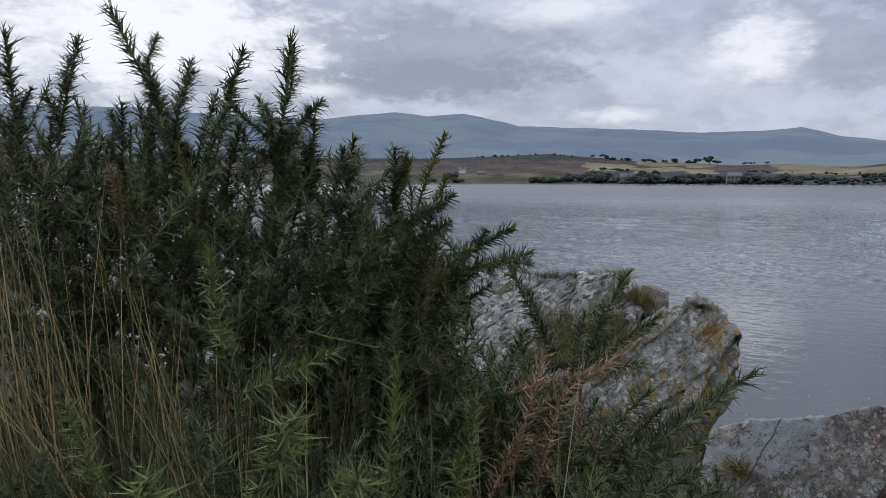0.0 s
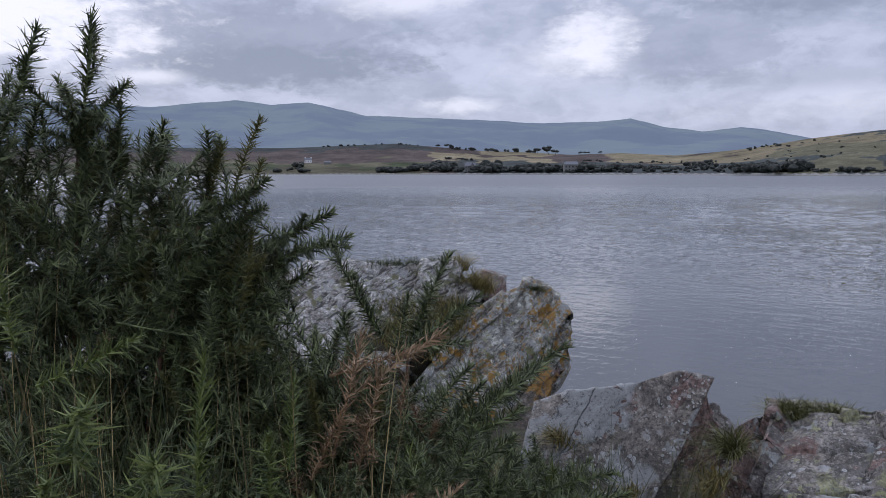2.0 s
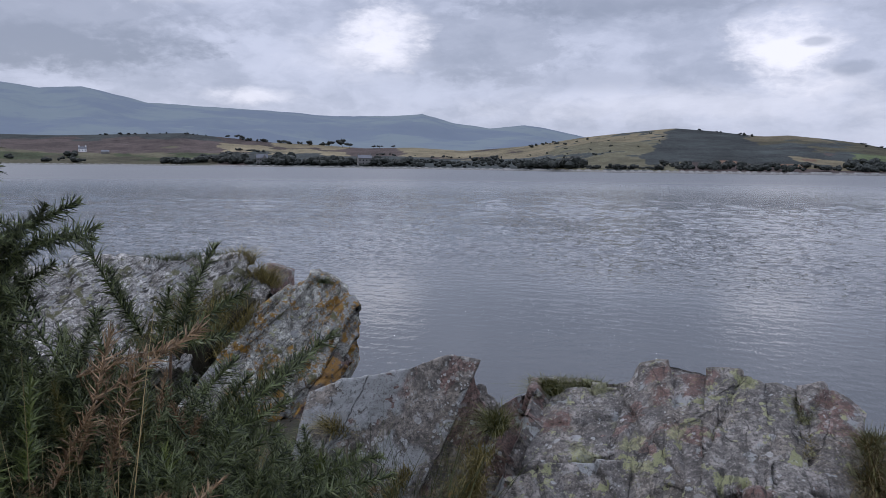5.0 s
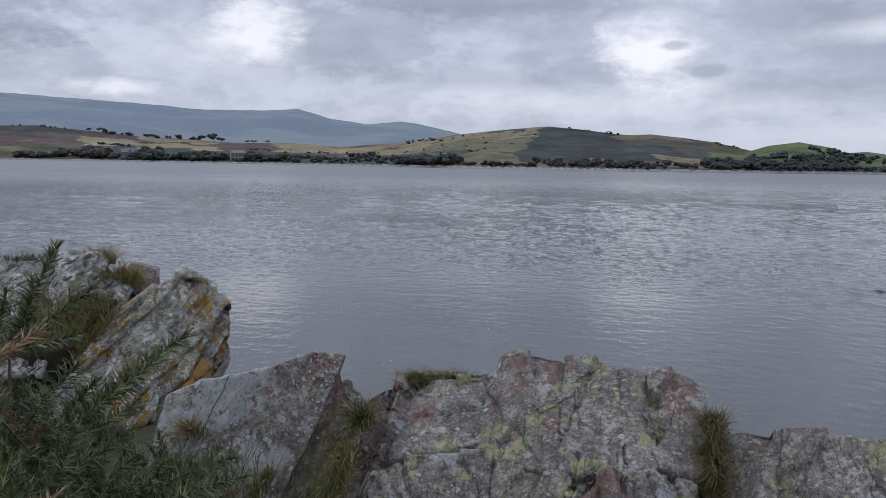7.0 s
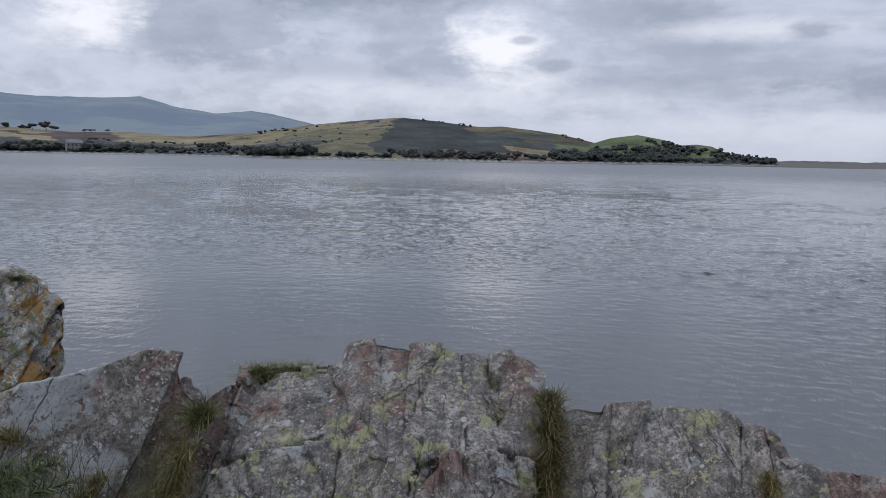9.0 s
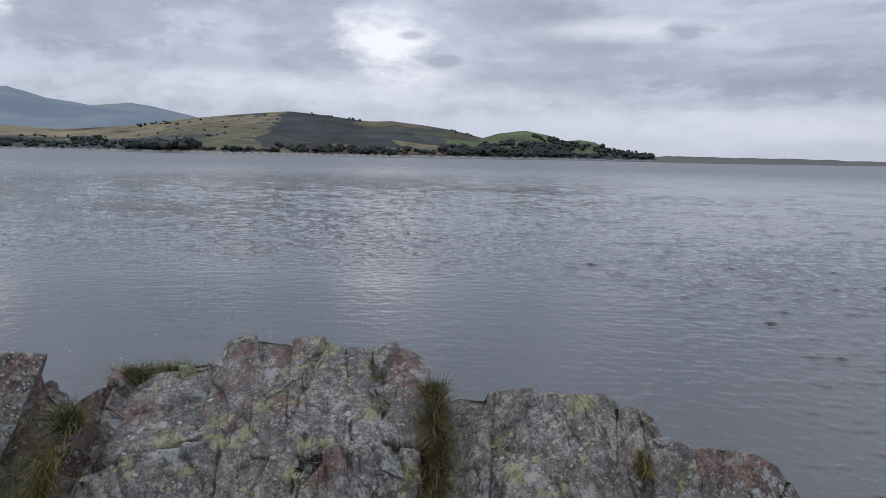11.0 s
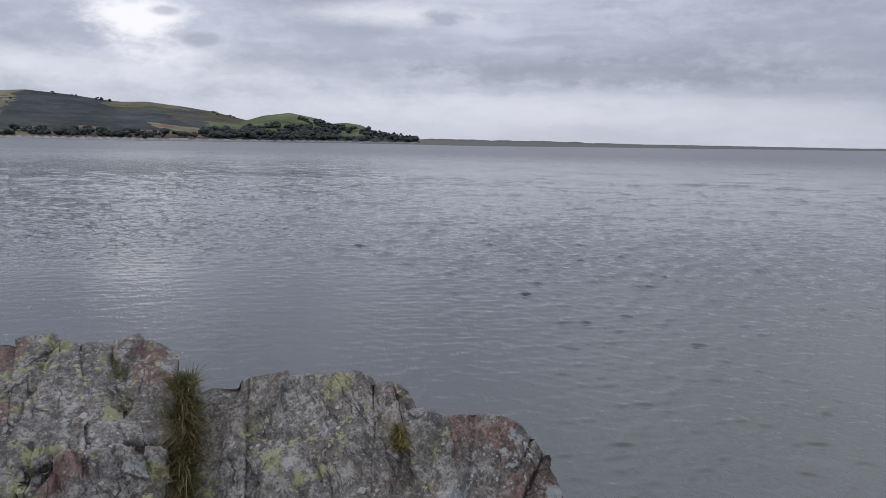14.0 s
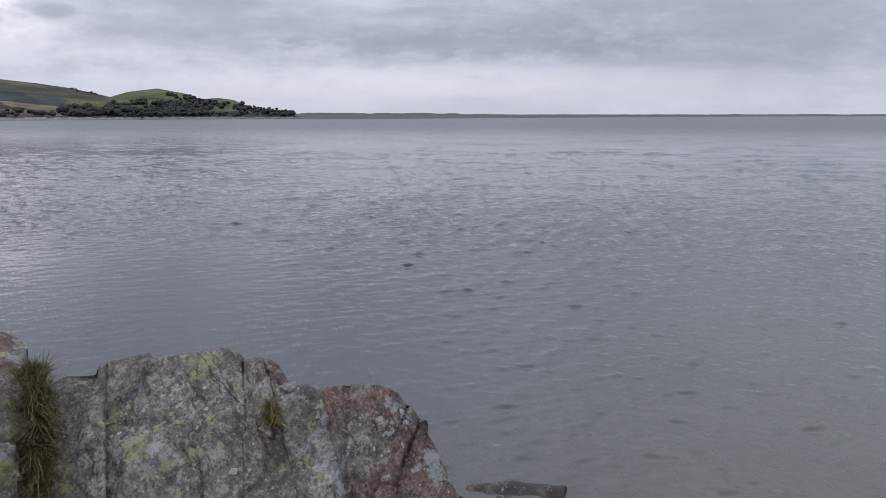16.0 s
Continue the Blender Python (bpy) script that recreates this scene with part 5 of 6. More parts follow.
def shoot(bush, base, tip, kind, rg, fat=1.0, label=""):
    base, tip = Vector(base), Vector(tip)
    way = tip - base
    s = way.length / LENGTHS[kind]
    m = Matrix.Translation(base) @ way.to_track_quat("Z", "Y").to_matrix().to_4x4() @ Matrix.Rotation(rg.uniform(0, 6.28), 4, "Z") @ Matrix.Diagonal((fat, fat, s, 1))
    ob = new("shoot", SHOOTS[kind][int(rg.integers(0, len(SHOOTS[kind])))])
    ob.parent = bush
    ob.matrix_parent_inverse = Matrix.Translation(-bush.location)
    ob.matrix_basis = m
    if label:
        ob["label"] = label
    return ob


def tube(name, points, r0, r1, mat, parent, sides=6):
    pts = poly_at(points, np.linspace(0, 1, 14))
    verts, faces = [], []
    for i, q in enumerate(pts):
        d = pts[min(i + 1, 13)] - pts[max(i - 1, 0)]
        a = np.cross(d, (0.2, 0.9, 0.35))
        a /= np.linalg.norm(a)
        b = np.cross(d, a)
        b /= np.linalg.norm(b)
        r = r0 + (r1 - r0) * i / 13
        for s in range(sides):
            t = s * 2 * math.pi / sides
            verts.append(q + r * (a * math.cos(t) + b * math.sin(t)) * (1 + 0.15 * math.sin(i * 2.3 + s)))
    for i in range(13):
        for s in range(sides):
            j = (s + 1) % sides
            faces.append((i * sides + s, i * sides + j, (i + 1) * sides + j, (i + 1) * sides + s))
    return under(mesh_object(name, verts, faces, mat), parent)


def fill_bush(bush, lobes, count, root, rg, kinds=("green",), weights=(1.0,), reach=(0.18, 0.32), fat=(0.9, 1.2)):
    """Shoots all over a few rounded lobes, growing out and up from the bush's root."""
    sizes = np.array([b[0] * b[1] + b[1] * b[2] + b[0] * b[2] for _, b in lobes])
    for _ in range(count):
        c, b = lobes[int(rg.choice(len(lobes), p=sizes / sizes.sum()))]
        d = rg.normal(0, 1, 3)
        d[2] = abs(d[2]) * 1.1 - 0.45
        d /= np.linalg.norm(d)
        tip = np.array(c) + d * np.array(b) * rg.uniform(0.72, 1.0)
        way = d * 0.7 + np.array([0, -0.05, 0.7]) + rg.normal(0, 0.28, 3)
        way /= np.linalg.norm(way)
        size = rg.uniform(*reach)
        shoot(bush, tip - way * size, tip, str(rg.choice(kinds, p=weights)), rg, rg.uniform(*fat))


INNER = [shoot_mesh("inner_growth", 0.24, 0.045, 200 + k, GORSE, 240, 1) for k in range(3)]
INNER_DATA = []
for me in INNER:
    co = np.zeros(len(me.vertices) * 3)
    me.vertices.foreach_get("co", co)
    INNER_DATA.append((co.reshape(-1, 3), np.array([list(q.vertices) for q in me.polygons])))


def inner_shoots(bush, lobes, count, rg, mat=GORSE):
    """The crowded shoots inside a bush, too many to tell apart, as one mesh."""
    sizes = np.array([b[0] * b[1] * b[2] for _, b in lobes])
    verts, faces, k = [], [], 0
    for _ in range(count):
        c, b = lobes[int(rg.choice(len(lobes), p=sizes / sizes.sum()))]
        d = rg.normal(0, 1, 3)
        d /= np.linalg.norm(d)
        tip = np.array(c) + d * np.array(b) * rg.uniform(0.05, 1.0) ** 0.4
        way = d * 0.55 + np.array([0, -0.2, 0.6]) + rg.normal(0, 0.33, 3)
        m = np.array(Vector(way).to_track_quat("Z", "Y").to_matrix())
        co, fc = INNER_DATA[int(rg.integers(0, 3))]
        s = rg.uniform(0.7, 1.1)
        verts.append((co * s) @ m.T + tip - way / np.linalg.norm(way) * 0.26 * s)
        faces.append(fc + k)
        k += len(co)
    me = bpy.data.meshes.new("inner_growth")
    v, f = np.concatenate(verts), np.concatenate(faces)
    me.vertices.add(len(v)), me.loops.add(f.size), me.polygons.add(len(f))
    me.vertices.foreach_set("co", v.ravel())
    me.loops.foreach_set("vertex_index", f.ravel().astype(np.int32))
    me.polygons.foreach_set("loop_start", np.arange(0, f.size, 3, dtype=np.int32))
    me.update(calc_edges=True)
    me.materials.append(mat)
    return tagged(under(new("inner_growth", me), bush), kind="stuff")


rg = np.random.default_rng(77)
tall = thing("gorse_bush", (-0.7, 2.4, 1.55), "tall dark green spiny gorse bush on the bank", "bush", "gorse bushes")
for tip, base in (((-0.93, 2.27, 3.48), (-0.79, 2.36, 3.14)), ((-0.84, 2.27, 3.34), (-0.79, 2.36, 3.1)), ((-1.02, 2.25, 3.40), (-1.08, 2.26, 3.10)), ((-1.12, 2.09, 3.38), (-1.12, 2.12, 3.10)), ((-1.22, 2.09, 3.30), (-1.2, 2.12, 3.05)), ((-0.73, 2.26, 3.34), (-0.77, 2.28, 3.04)), ((-0.66, 2.3, 3.25), (-0.72, 2.3, 3.0)), ((-0.50, 2.12, 3.33), (-0.63, 2.11, 3.04)), ((-0.38, 2.14, 3.37), (-0.45, 2.15, 3.04)), ((-0.32, 2.17, 3.21), (-0.44, 2.15, 3.10)), ((-0.32, 2.17, 3.16), (-0.37, 2.17, 2.95)), ((-0.46, 2.13, 3.22), (-0.44, 2.15, 3.02)), ((-0.21, 2.09, 3.11), (-0.27, 2.08, 2.90)), ((-0.25, 2.07, 3.09), (-0.30, 2.06, 2.9)), ((-0.11, 2.10, 3.085), (-0.13, 2.10, 2.90)), ((0.03, 1.97, 2.965), (-0.12, 1.97, 2.88)), ((0.0, 1.98, 2.91), (-0.13, 1.97, 2.80)), ((0.22, 2.08, 2.84), (-0.05, 2.09, 2.72)), ((0.19, 2.14, 2.88), (-0.03, 2.14, 2.76)), ((0.14, 2.17, 2.70), (-0.03, 2.17, 2.62)), ((0.10, 2.1, 2.77), (-0.08, 2.1, 2.66)), ((-0.56, 2.2, 3.16), (-0.6, 2.2, 2.95)), ((-0.9, 2.3, 3.22), (-0.92, 2.3, 3.0))):
    base, tip = np.array(base), np.array(tip)
    shoot(tall, base, tip, "green", rg, 1.3)
    # the older wood that carries it, and a side shoot or two
    size = np.linalg.norm(tip - base)
    root = base + (base - tip) * 0.9 + rg.normal(0, 0.03, 3)
    shoot(tall, root, base + (tip - base) * 0.15, "green", rg, 1.25)
    for f in (0.15, 0.5):
        out = (tip - base) / size * 0.75 + np.append(rg.normal(0, 0.45, 2), 0.1)
        at = base + (tip - base) * f
        shoot(tall, at, at + out * size * rg.uniform(0.28, 0.45), "green", rg, 1.1)
for tip, base in (((-0.02, 2.13, 3.13), (-0.07, 2.15, 2.92)), ((-0.10, 2.08, 3.06), (-0.13, 2.1, 2.88)), ((0.01, 2.05, 3.02), (-0.05, 2.08, 2.86)), ((-0.03, 2.0, 2.86), (-0.08, 2.03, 2.7)), ((0.0, 2.02, 2.78), (-0.07, 2.05, 2.64))):
    shoot(tall, base, tip, "tip", rg, 1.05, "yellowing shoot tip")
TALL_LOBES = [((-1.18, 2.34, 2.80), (0.38, 0.28, 0.54)), ((-0.82, 2.30, 2.76), (0.34, 0.27, 0.50)), ((-0.48, 2.22, 2.70), (0.32, 0.26, 0.48)), ((-0.15, 2.12, 2.63), (0.24, 0.24, 0.44)), ((-0.1, 2.05, 2.25), (0.3, 0.3, 0.42)), ((-0.6, 2.15, 2.25), (0.6, 0.25, 0.45))]
inner_shoots(tall, TALL_LOBES + [((-1.5, 2.0, 2.3), (0.3, 0.3, 0.6)), ((-1.1, 2.15, 2.5), (0.35, 0.2, 0.4))], 1000, rg)
inner_shoots(tall, [((-0.16, 2.10, 2.66), (0.22, 0.22, 0.38)), ((-0.02, 2.05, 2.5), (0.14, 0.2, 0.34)), ((-0.4, 2.1, 2.5), (0.25, 0.2, 0.4))], 260, rg)
fill_bush(tall, TALL_LOBES, 265, None, rg, ("green", "tip", "dead"), (0.88, 0.09, 0.03))
for pts, r in (([(-0.55, 2.35, 1.5), (-0.35, 2.15, 2.1), (-0.24, 2.0, 2.55), (-0.15, 2.05, 2.85)], 0.014), ([(-0.6, 2.4, 1.5), (-0.7, 2.35, 2.3), (-0.79, 2.36, 3.1)], 0.012), ([(-0.6, 2.4, 1.5), (-0.5, 2.2, 2.4), (-0.45, 2.15, 3.04)], 0.011), ([(-0.6, 2.4, 1.5), (-1.0, 2.35, 2.4), (-1.1, 2.2, 3.05)], 0.012)):
    tube("stem", pts, r, r * 0.25, BARK, tall)

low = thing("gorse_bush", (0.4, 2.25, 1.55), "low sprawling gorse bush with browned dead shoots before the rocks", "bush", "gorse bushes")
for tip, base in (((0.58, 2.57, 2.72), (0.45, 2.55, 2.40)), ((0.55, 2.56, 2.6), (0.47, 2.53, 2.42)), ((0.19, 2.53, 2.72), (0.36, 2.48, 2.46)), ((0.27, 2.52, 2.66), (0.36, 2.5, 2.45)), ((0.69, 2.47, 2.56), (0.40, 2.50, 2.40)), ((0.61, 2.36, 2.44), (0.38, 2.40, 2.43)), ((0.89, 2.24, 2.455), (0.60, 2.27, 2.25)), ((0.80, 2.25, 2.38), (0.55, 2.29, 2.22)), ((0.74, 2.22, 2.33), (0.5, 2.25, 2.2)), ((0.33, 2.10, 2.46), (0.15, 2.12, 2.36)), ((0.92, 1.95, 2.20), (0.74, 1.97, 2.12)), ((0.90, 1.83, 2.18), (0.68, 1.87, 2.11)), ((0.80, 2.18, 2.40), (0.52, 2.12, 2.26)), ((0.72, 2.12, 2.32), (0.48, 2.06, 2.22)), ((0.66, 2.0, 2.26), (0.44, 1.96, 2.16)), ((0.56, 2.2, 2.44), (0.42, 2.18, 2.24)), ((0.53, 1.86, 2.34), (0.42, 1.83, 2.15)), ((0.24, 2.3, 2.58), (0.16, 2.3, 2.4)), ((0.42, 2.45, 2.6), (0.4, 2.44, 2.38)), ((0.62, 2.3, 2.36), (0.5, 2.3, 2.16))):
    shoot(low, base, tip, "green", rg, 1.4)
for tip, base in (((0.47, 2.28, 2.53), (0.28, 2.2, 2.42)), ((0.42, 2.22, 2.50), (0.26, 2.16, 2.40)), ((0.28, 2.12, 2.44), (0.22, 2.08, 2.26)), ((0.34, 2.06, 2.38), (0.24, 2.02, 2.22)), ((0.22, 1.98, 2.36), (0.2, 1.96, 2.16)), ((0.30, 1.95, 2.26), (0.22, 1.93, 2.1)), ((0.16, 1.9, 2.22), (0.14, 1.88, 2.05)), ((0.24, 1.86, 2.18), (0.2, 1.82, 2.0)), ((0.33, 1.9, 2.2), (0.30, 1.86, 2.02)), ((0.20, 2.05, 2.46), (0.17, 2.02, 2.28))):
    shoot(low, np.array(base) * 0.94 + np.array([0, 0, 0.17]) + rg.normal(0, 0.05, 3), np.array(tip) * 0.94 + np.array([0, 0, 0.15]) + rg.normal(0, 0.06, 3), "dead", rg, 1.15, "brown dead shoot")
LOW_LOBES = [((0.14, 2.20, 2.24), (0.28, 0.30, 0.38)), ((0.42, 2.30, 2.12), (0.30, 0.28, 0.30)), ((0.64, 2.08, 1.98), (0.30, 0.30, 0.24)), ((0.25, 1.85, 2.05), (0.42, 0.28, 0.30)), ((0.80, 1.9, 1.9), (0.2, 0.2, 0.2)), ((0.86, 2.3, 1.9), (0.2, 0.22, 0.26))]
inner_shoots(low, LOW_LOBES + [((0.44, 2.0, 2.24), (0.20, 0.15, 0.18)), ((0.60, 1.95, 2.12), (0.22, 0.16, 0.16)), ((0.36, 1.85, 2.14), (0.22, 0.16, 0.16)), ((0.72, 1.85, 2.0), (0.2, 0.15, 0.14))], 700, rg)
fill_bush(low, LOW_LOBES, 230, None, rg, ("green", "tip", "dead", "young"), (0.80, 0.06, 0.08, 0.06), (0.14, 0.26), (0.75, 1.05))
for pts in ([(0.4, 2.2, 1.5), (0.42, 2.4, 2.0), (0.45, 2.55, 2.4)], [(0.4, 2.2, 1.5), (0.5, 2.25, 1.95), (0.6, 2.27, 2.25)], [(0.3, 2.1, 1.5), (0.2, 2.0, 1.9), (0.22, 2.02, 2.25)]):
    tube("stem", pts, 0.014, 0.004, BARK, low)

young = thing("gorse_bush", (-0.25, 1.35, 1.5), "young bright green gorse growing among grass", "bush", "gorse bushes")
for tip, base, fat in (((-0.24, 1.17, 2.64), (-0.27, 1.29, 2.52), 1.35), ((-0.40, 1.01, 2.60), (-0.42, 1.12, 2.48), 1.35), ((-0.15, 1.12, 2.57), (-0.15, 1.24, 2.46), 1.3), ((-0.20, 1.45, 2.68), (-0.36, 1.42, 2.62), 1.0), ((-0.44, 1.48, 2.86), (-0.42, 1.52, 2.66), 1.0), ((-0.10, 1.44, 2.66), (-0.10, 1.43, 2.40), 0.9), ((-0.30, 1.2, 2.52), (-0.3, 1.28, 2.40), 1.1), ((-0.52, 1.15, 2.50), (-0.50, 1.25, 2.38), 1.1), ((0.09, 1.83, 2.50), (0.06, 1.79, 2.30), 0.85), ((0.02, 1.42, 2.50), (0.03, 1.46, 2.34), 0.9), ((0.10, 1.30, 2.42), (0.10, 1.36, 2.28), 0.9), ((-0.62, 1.3, 2.62), (-0.6, 1.36, 2.46), 1.0), ((-0.02, 1.15, 2.44), (0.0, 1.24, 2.32), 1.1)):
    shoot(young, base, tip, "young", rg, fat, "pale green young shoot")
YOUNG_LOBES = [((-0.22, 1.50, 2.08), (0.40, 0.28, 0.36)), ((-0.6, 1.35, 2.06), (0.35, 0.28, 0.36)), ((0.1, 1.5, 2.0), (0.30, 0.28, 0.36))]
inner_shoots(young, YOUNG_LOBES + [((-1.0, 1.55, 2.32), (0.32, 0.14, 0.38)), ((-0.55, 1.56, 2.22), (0.30, 0.14, 0.36)), ((-0.2, 1.58, 2.2), (0.3, 0.14, 0.34))], 480, rg)
fill_bush(young, YOUNG_LOBES, 150, None, rg, ("green", "young", "tip", "dead"), (0.62, 0.24, 0.06, 0.08), (0.12, 0.22), (0.7, 0.95))


# ---- grasses ----
def blades(roots, lengths, leans, widths, rg, segs=5, droop=0.5):
    """Tapered bent blades as ribbons."""
    verts, faces = [], []
    mean = droop
    for root, size, lean, wide in zip(roots, lengths, leans, widths):
        ang, droop = rg.uniform(0, 6.28), mean * rg.uniform(0.4, 1.9)
        out = np.array([lean[0], lean[1], 0.0])
        side = np.array([math.cos(ang), math.sin(ang), 0.0])
        k = len(verts)
        for s in range(segs + 1):
            f = s / segs
            q = np.array(root) + out * size * (f * 0.5 + droop * f * f) + np.array([0, 0, size * (f - 0.32 * droop * np.hypot(*lean) * f * f)])
            w = wide * (1 - f) ** 0.7 * 0.5 + 0.0003
            verts.extend([q - side * w, q + side * w])
        for s in range(segs):
            faces.append((k + 2 * s, k + 2 * s + 1, k + 2 * s + 3, k + 2 * s + 2))
    return verts, faces


def grass_patch(name, count, spot, sizes, lean, mat, label, category, rg, kind="stuff", wide=0.003, spread=0.3, group="", droop=0.5):
    roots = [spot(rg) for _ in range(count)]
    lengths = rg.uniform(*sizes, count)
    leans = np.array(lean) + np.clip(rg.normal(0, spread, (count, 2)), -1.7 * spread, 1.7 * spread)
    v, f = blades(roots, lengths, leans, rg.uniform(0.6, 1.3, count) * wide, rg, droop=droop)
    return tagged(mesh_object(name, v, f, mat), label, category, group, kind)


grass_patch("tall_grass", 2600, lambda g: (g.uniform(-1.3, -0.1), g.uniform(1.35, 1.95), 1.6), (0.5, 1.1), (-0.22, 0.0), GRASS, "tall green grass leaning before the gorse", "grass", rg, spread=0.2, wide=0.004)


def tussock_spot(centres, spread):
    def spot(g):
        x, y = centres[int(g.integers(0, len(centres)))]
        return (x + g.normal(0, spread), y + g.normal(0, spread), 1.6)
    return spot


grass_patch("tall_grass", 120, tussock_spot(((-0.92, 1.80), (-0.78, 1.74), (-0.55, 1.80), (-0.42, 1.76)), 0.05), (0.85, 1.4), (-0.26, 0.0), STRAW, "tall dry straw-coloured grass stalks leaning before the gorse", "grass", rg, spread=0.20, wide=0.0042, droop=0.55)
grass_patch("tall_grass", 140, tussock_spot(((-1.08, 1.78), (-0.96, 1.80), (-0.84, 1.82), (-0.72, 1.84)), 0.06), (1.0, 1.5), (-0.14, 0.0), STRAW, "tall golden grass standing against the gorse", "grass", rg, spread=0.13, wide=0.0056, droop=0.45)
grass_patch("tall_grass", 110, tussock_spot(((-1.0, 1.6), (-0.62, 1.5), (-0.35, 1.6)), 0.09), (0.7, 1.25), (-0.15, 0.0), STRAW, "bent golden grass stalks arching over the green grass", "grass", rg, spread=0.34, wide=0.0036, droop=1.1)
grass_patch("tall_grass", 60, lambda g: (g.uniform(-0.4, 0.3), g.uniform(1.25, 1.8), 1.6), (0.8, 1.15), (0.0, 0.0), STRAW, "thin dry grass stalks rising through the young gorse", "grass", rg, spread=0.12, wide=0.003)
grass_patch("undergrowth_grass", 4500, lambda g: (g.uniform(-1.6, 1.3), g.uniform(0.7, 2.5), 1.5), (0.3, 0.7), (0.0, 0.0), GRASS, "dense dark green undergrowth grass on the bank", "grass", rg, spread=0.35, wide=0.005)


def bank_z(x, y):
    r = math.hypot(x, y)
    a = math.degrees(math.atan2(x, y))
    one = lambda v: np.array([[v]])
    return float(bank_height(one(a), one(r), one(x), one(y))[0, 0])


def gully_spot(g):
    x, y = g.uniform(-1.5, 1.9), g.uniform(3.2, 8.6)
    return (x, y, bank_z(x, y) - 0.05)


grass_patch("gully_grass", 4500, gully_spot, (0.15, 0.40), (0.0, 0.0), GRASS_DRY, "yellowing rough grass filling the gully behind the gorse", "grass", rg, spread=0.45, wide=0.008)


turf = rock_piece("ground_turf", None, [(0.2, 9.3, 1.50), (1.0, 9.15, 1.52), (1.65, 9.05, 1.50), (2.1, 8.95, 1.48)], [(0.2, 8.5, 1.08), (0.6, 8.5, 1.08), (1.05, 8.5, 1.06), (1.5, 8.55, 1.04)], (0.2, 0.6, -1.0), SOIL, 91, 0.03, 0.05, facet=0.4, stepped=0.02, crack=0.0)
tagged(turf, "mossy soil slope between the ledge and the big slab", "ground", kind="structure")


def turf_spot(g):
    u, v = g.uniform(0, 1), g.uniform(0, 1)
    top, low_end = np.array([0.2 + 1.9 * u, 9.3 - 0.35 * u, 1.5]), np.array([0.2 + 1.3 * u, 8.5, 1.06])
    return tuple(top * (1 - v) + low_end * v + np.array([0, 0, 0.0]))


grass_patch("turf_grass", 2600, turf_spot, (0.05, 0.17), (-0.1, -0.1), GRASS_DRY, "short mossy yellow-green grass on the slope by the slab", "grass", rg, spread=0.6, wide=0.008)
grass_patch("turf_grass", 1600, turf_spot, (0.05, 0.15), (-0.1, -0.1), GRASS_OLIVE, "short olive grass on the slope by the slab", "grass", rg, spread=0.6, wide=0.008)


def tuft(at, size, count, mat, label, reach=0.06, lean=(0.0, 0.0), wide=0.0032, category="grass tuft", stretch=(0.0, 0.0, 0.0)):
    """A tussock rooted on a rock; stretch lets it run along a crack."""
    def spot(g):
        f = g.uniform(-1, 1)
        return tuple(np.array(at) + np.array(stretch) * f + np.append(g.normal(0, reach * 0.4, 2), -0.02))
    return grass_patch("grass_tuft", count, spot, size, lean, mat, label, category, rg, kind="", spread=0.55, wide=wide, group="rock tufts", droop=0.9)


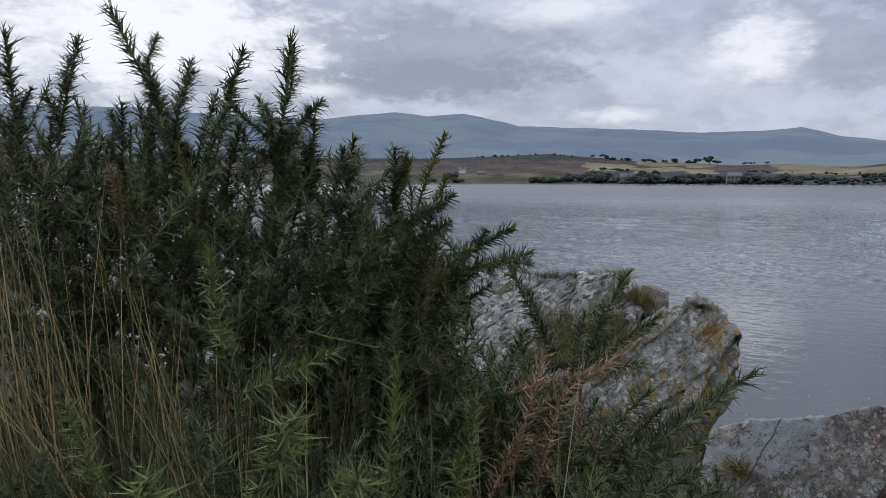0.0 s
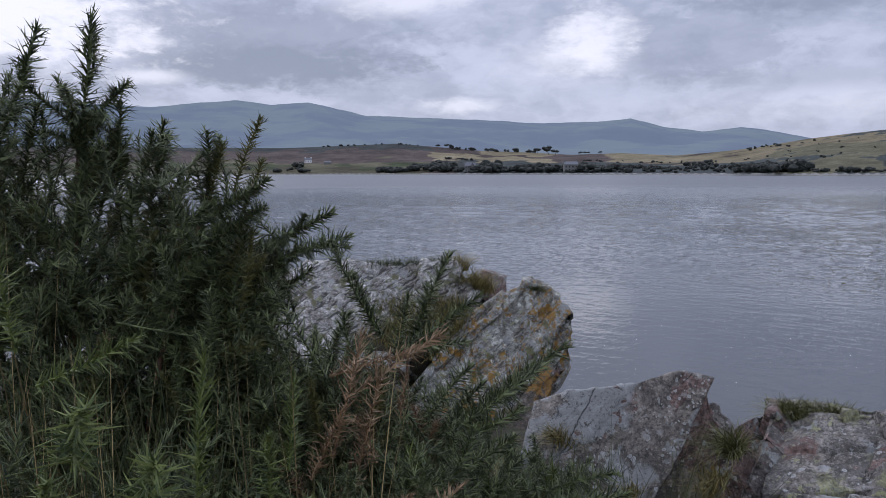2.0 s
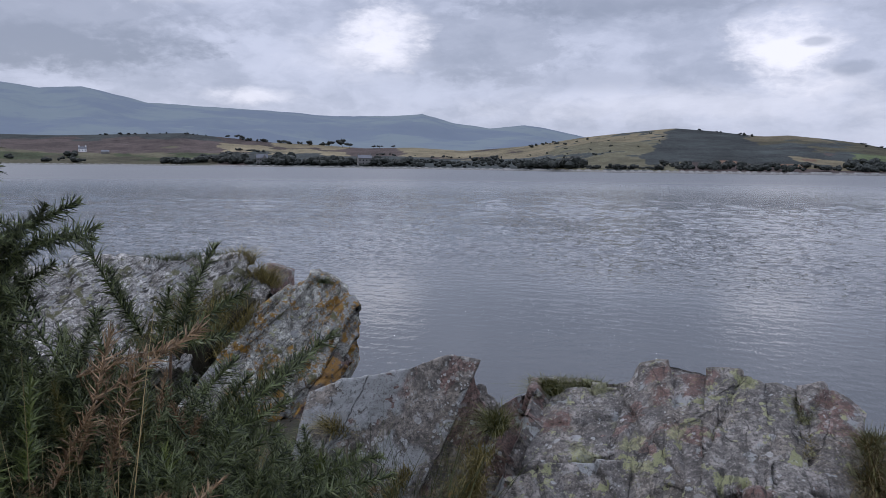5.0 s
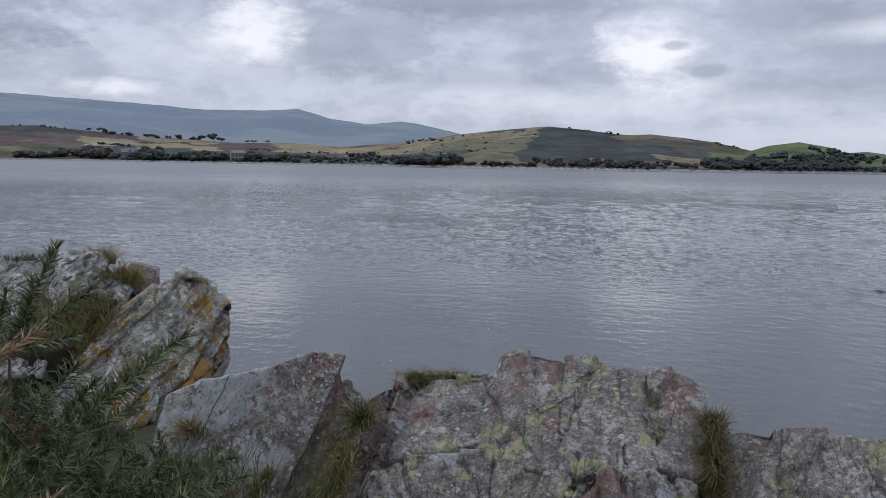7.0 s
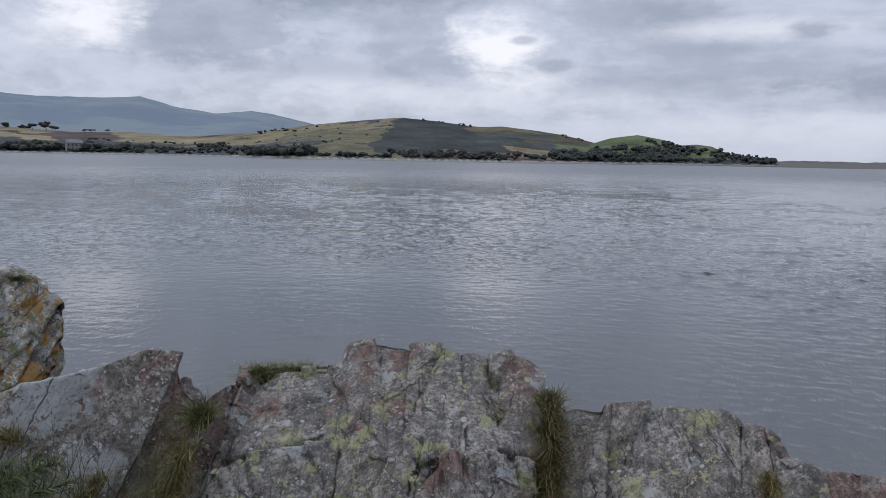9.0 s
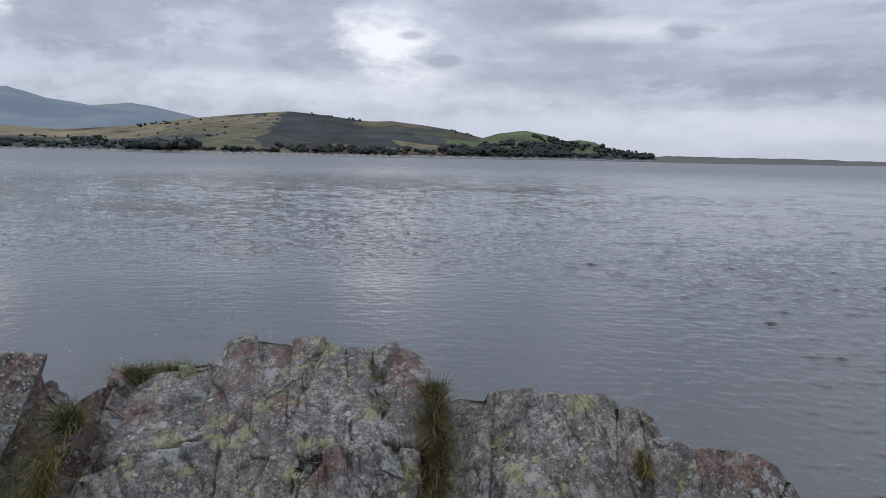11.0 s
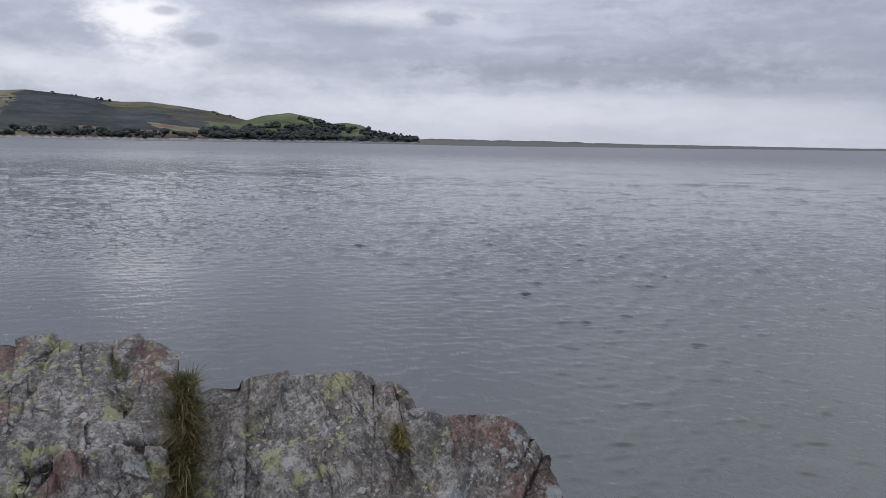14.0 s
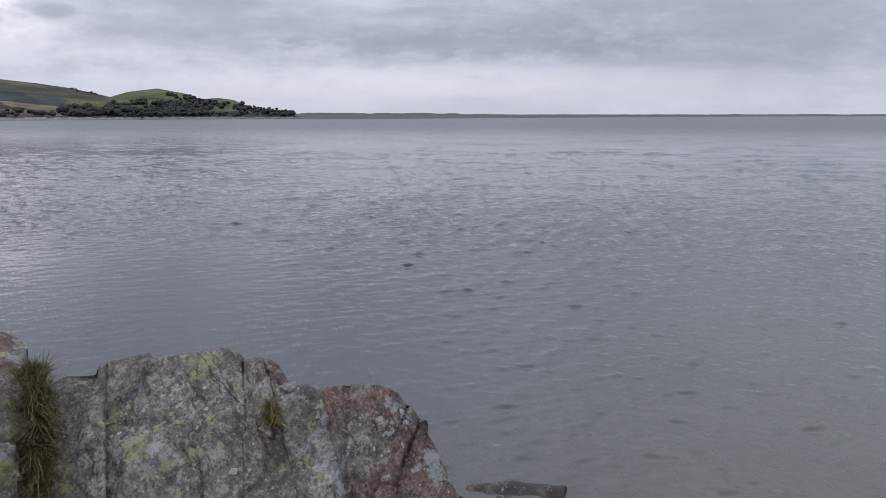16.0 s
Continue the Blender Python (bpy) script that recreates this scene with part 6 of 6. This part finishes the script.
for at, size, count, mat, label, reach, stretch in (
    ((2.12, 2.91, 1.97), (0.05, 0.11), 520, GRASS_OLIVE, "dark grass tuft on the rock crest", 0.05, (0.02, -0.02, 0.0)),
    ((2.22, 2.84, 2.00), (0.04, 0.08), 600, GRASS_OLIVE, "short grass fringe along the rock crest", 0.05, (0.09, -0.09, 0.01)),
    ((1.69, 2.62, 1.95), (0.07, 0.14), 500, GRASS_OLIVE, "bright green grass tuft in the gap between rocks", 0.05, (0.03, 0.03, 0.01)),
    ((1.53, 2.50, 1.83), (0.05, 0.10), 520, GRASS_DRY, "yellowing grass tuft in the gap between rocks", 0.06, (0.06, 0.05, 0.06)),
    ((1.46, 2.44, 1.74), (0.05, 0.10), 420, GRASS_DRY, "straw-coloured grass tuft below the tilted rock", 0.06, (0.04, 0.04, 0.04)),
    ((2.73, 2.05, 2.06), (0.02, 0.05), 420, GRASS_OLIVE, "short grass in a narrow rock crack", 0.02, (0.06, 0.06, 0.03)),
    ((2.60, 1.92, 1.97), (0.03, 0.05), 160, GRASS_DRY, "sparse grass in a narrow rock crack", 0.02, (0.05, 0.05, 0.02)),
    ((2.79, 1.79, 1.98), (0.05, 0.09), 260, GRASS_OLIVE, "green grass at the head of the wide crack", 0.05, (0.04, 0.03, 0.02)),
    ((2.71, 1.73, 1.94), (0.03, 0.075), 1500, GRASS_OLIVE, "olive green grass filling the wide crack", 0.055, (0.10, 0.08, 0.06)),
    ((2.53, 1.59, 1.80), (0.03, 0.075), 1700, GRASS_OLIVE, "matted olive and brown grass low in the wide crack", 0.06, (0.14, 0.10, 0.10)),
    ((2.68, 1.71, 1.93), (0.06, 0.12), 420, GRASS_BROWN, "brown matted grass hanging in the wide crack", 0.05, (0.10, 0.08, 0.06)),
    ((2.52, 1.58, 1.80), (0.07, 0.13), 560, GRASS_BROWN, "brown matted grass low in the wide crack", 0.05, (0.14, 0.10, 0.10)),
    ((2.80, 0.885, 1.91), (0.04, 0.09), 200, GRASS_DRY, "small orange-brown grass tuft in a crack", 0.03, (0.02, 0.01, 0.03)),
    ((1.05, 2.72, 2.00), (0.04, 0.09), 240, GRASS_DRY, "small yellow grass tuft on the tilted rock", 0.04, (0.03, 0.0, -0.03)),
    ((1.25, 2.58, 1.80), (0.04, 0.09), 240, GRASS_DRY, "dry grass under the tilted rock", 0.04, (0.05, 0.02, 0.04)),
):
    tuft(at, size, count, mat, label, reach, lean=(-0.45, -0.30), stretch=stretch)
for at, size, count, mat, label, reach, stretch, wide in (
    ((1.1, 9.5, 1.88), (0.05, 0.14), 900, GRASS, "short turf along the top of the rock ledge", 0.15, (0.9, -0.05, 0.02), 0.008),
    ((2.05, 9.3, 1.82), (0.12, 0.30), 420, GRASS_DRY, "dry flowering plant stalks on the ledge corner", 0.1, (0.1, 0.0, 0.0), 0.006),
    ((2.30, 9.2, 1.62), (0.10, 0.26), 520, GRASS_DRY, "brown heathery clump hanging from the ledge", 0.14, (0.1, 0.0, -0.08), 0.007),
    ((1.85, 8.75, 1.10), (0.12, 0.28), 900, GRASS_DRY, "mossy yellow grass on the slope beside the slab", 0.22, (0.25, 0.1, 0.2), 0.008),
    ((2.82, 8.62, 1.66), (0.03, 0.07), 300, GRASS, "moss cushion on the big slab", 0.07, (0.03, 0.0, 0.0), 0.01),
):
    tuft(at, size, count, mat, label, reach, stretch=stretch, wide=wide)


# ---- foam flecks on the slack water ----
v, f = [], []
for _ in range(110):
    x, y = 2.5 + 7.0 * rg.uniform() ** 0.8, rg.uniform(4.5, 15.0)
    if math.hypot(x, y) < 7.5:
        continue
    k, r, a0 = len(v), rg.uniform(0.003, 0.009), rg.uniform(0, 6.28)
    for i in range(6):
        d = r * rg.uniform(0.6, 1.2)
        v.append((x + d * math.cos(a0 + i * 1.047), y + d * math.sin(a0 + i * 1.047), 0.035))
    v.append((x, y, 0.035 + r * 0.5))
    f.extend([(k + i, k + (i + 1) % 6, k + 6) for i in range(6)])
tagged(mesh_object("foam", v, f, WHITEWASH), "scattered white foam flecks drifting on the slack water", "foam", kind="stuff")
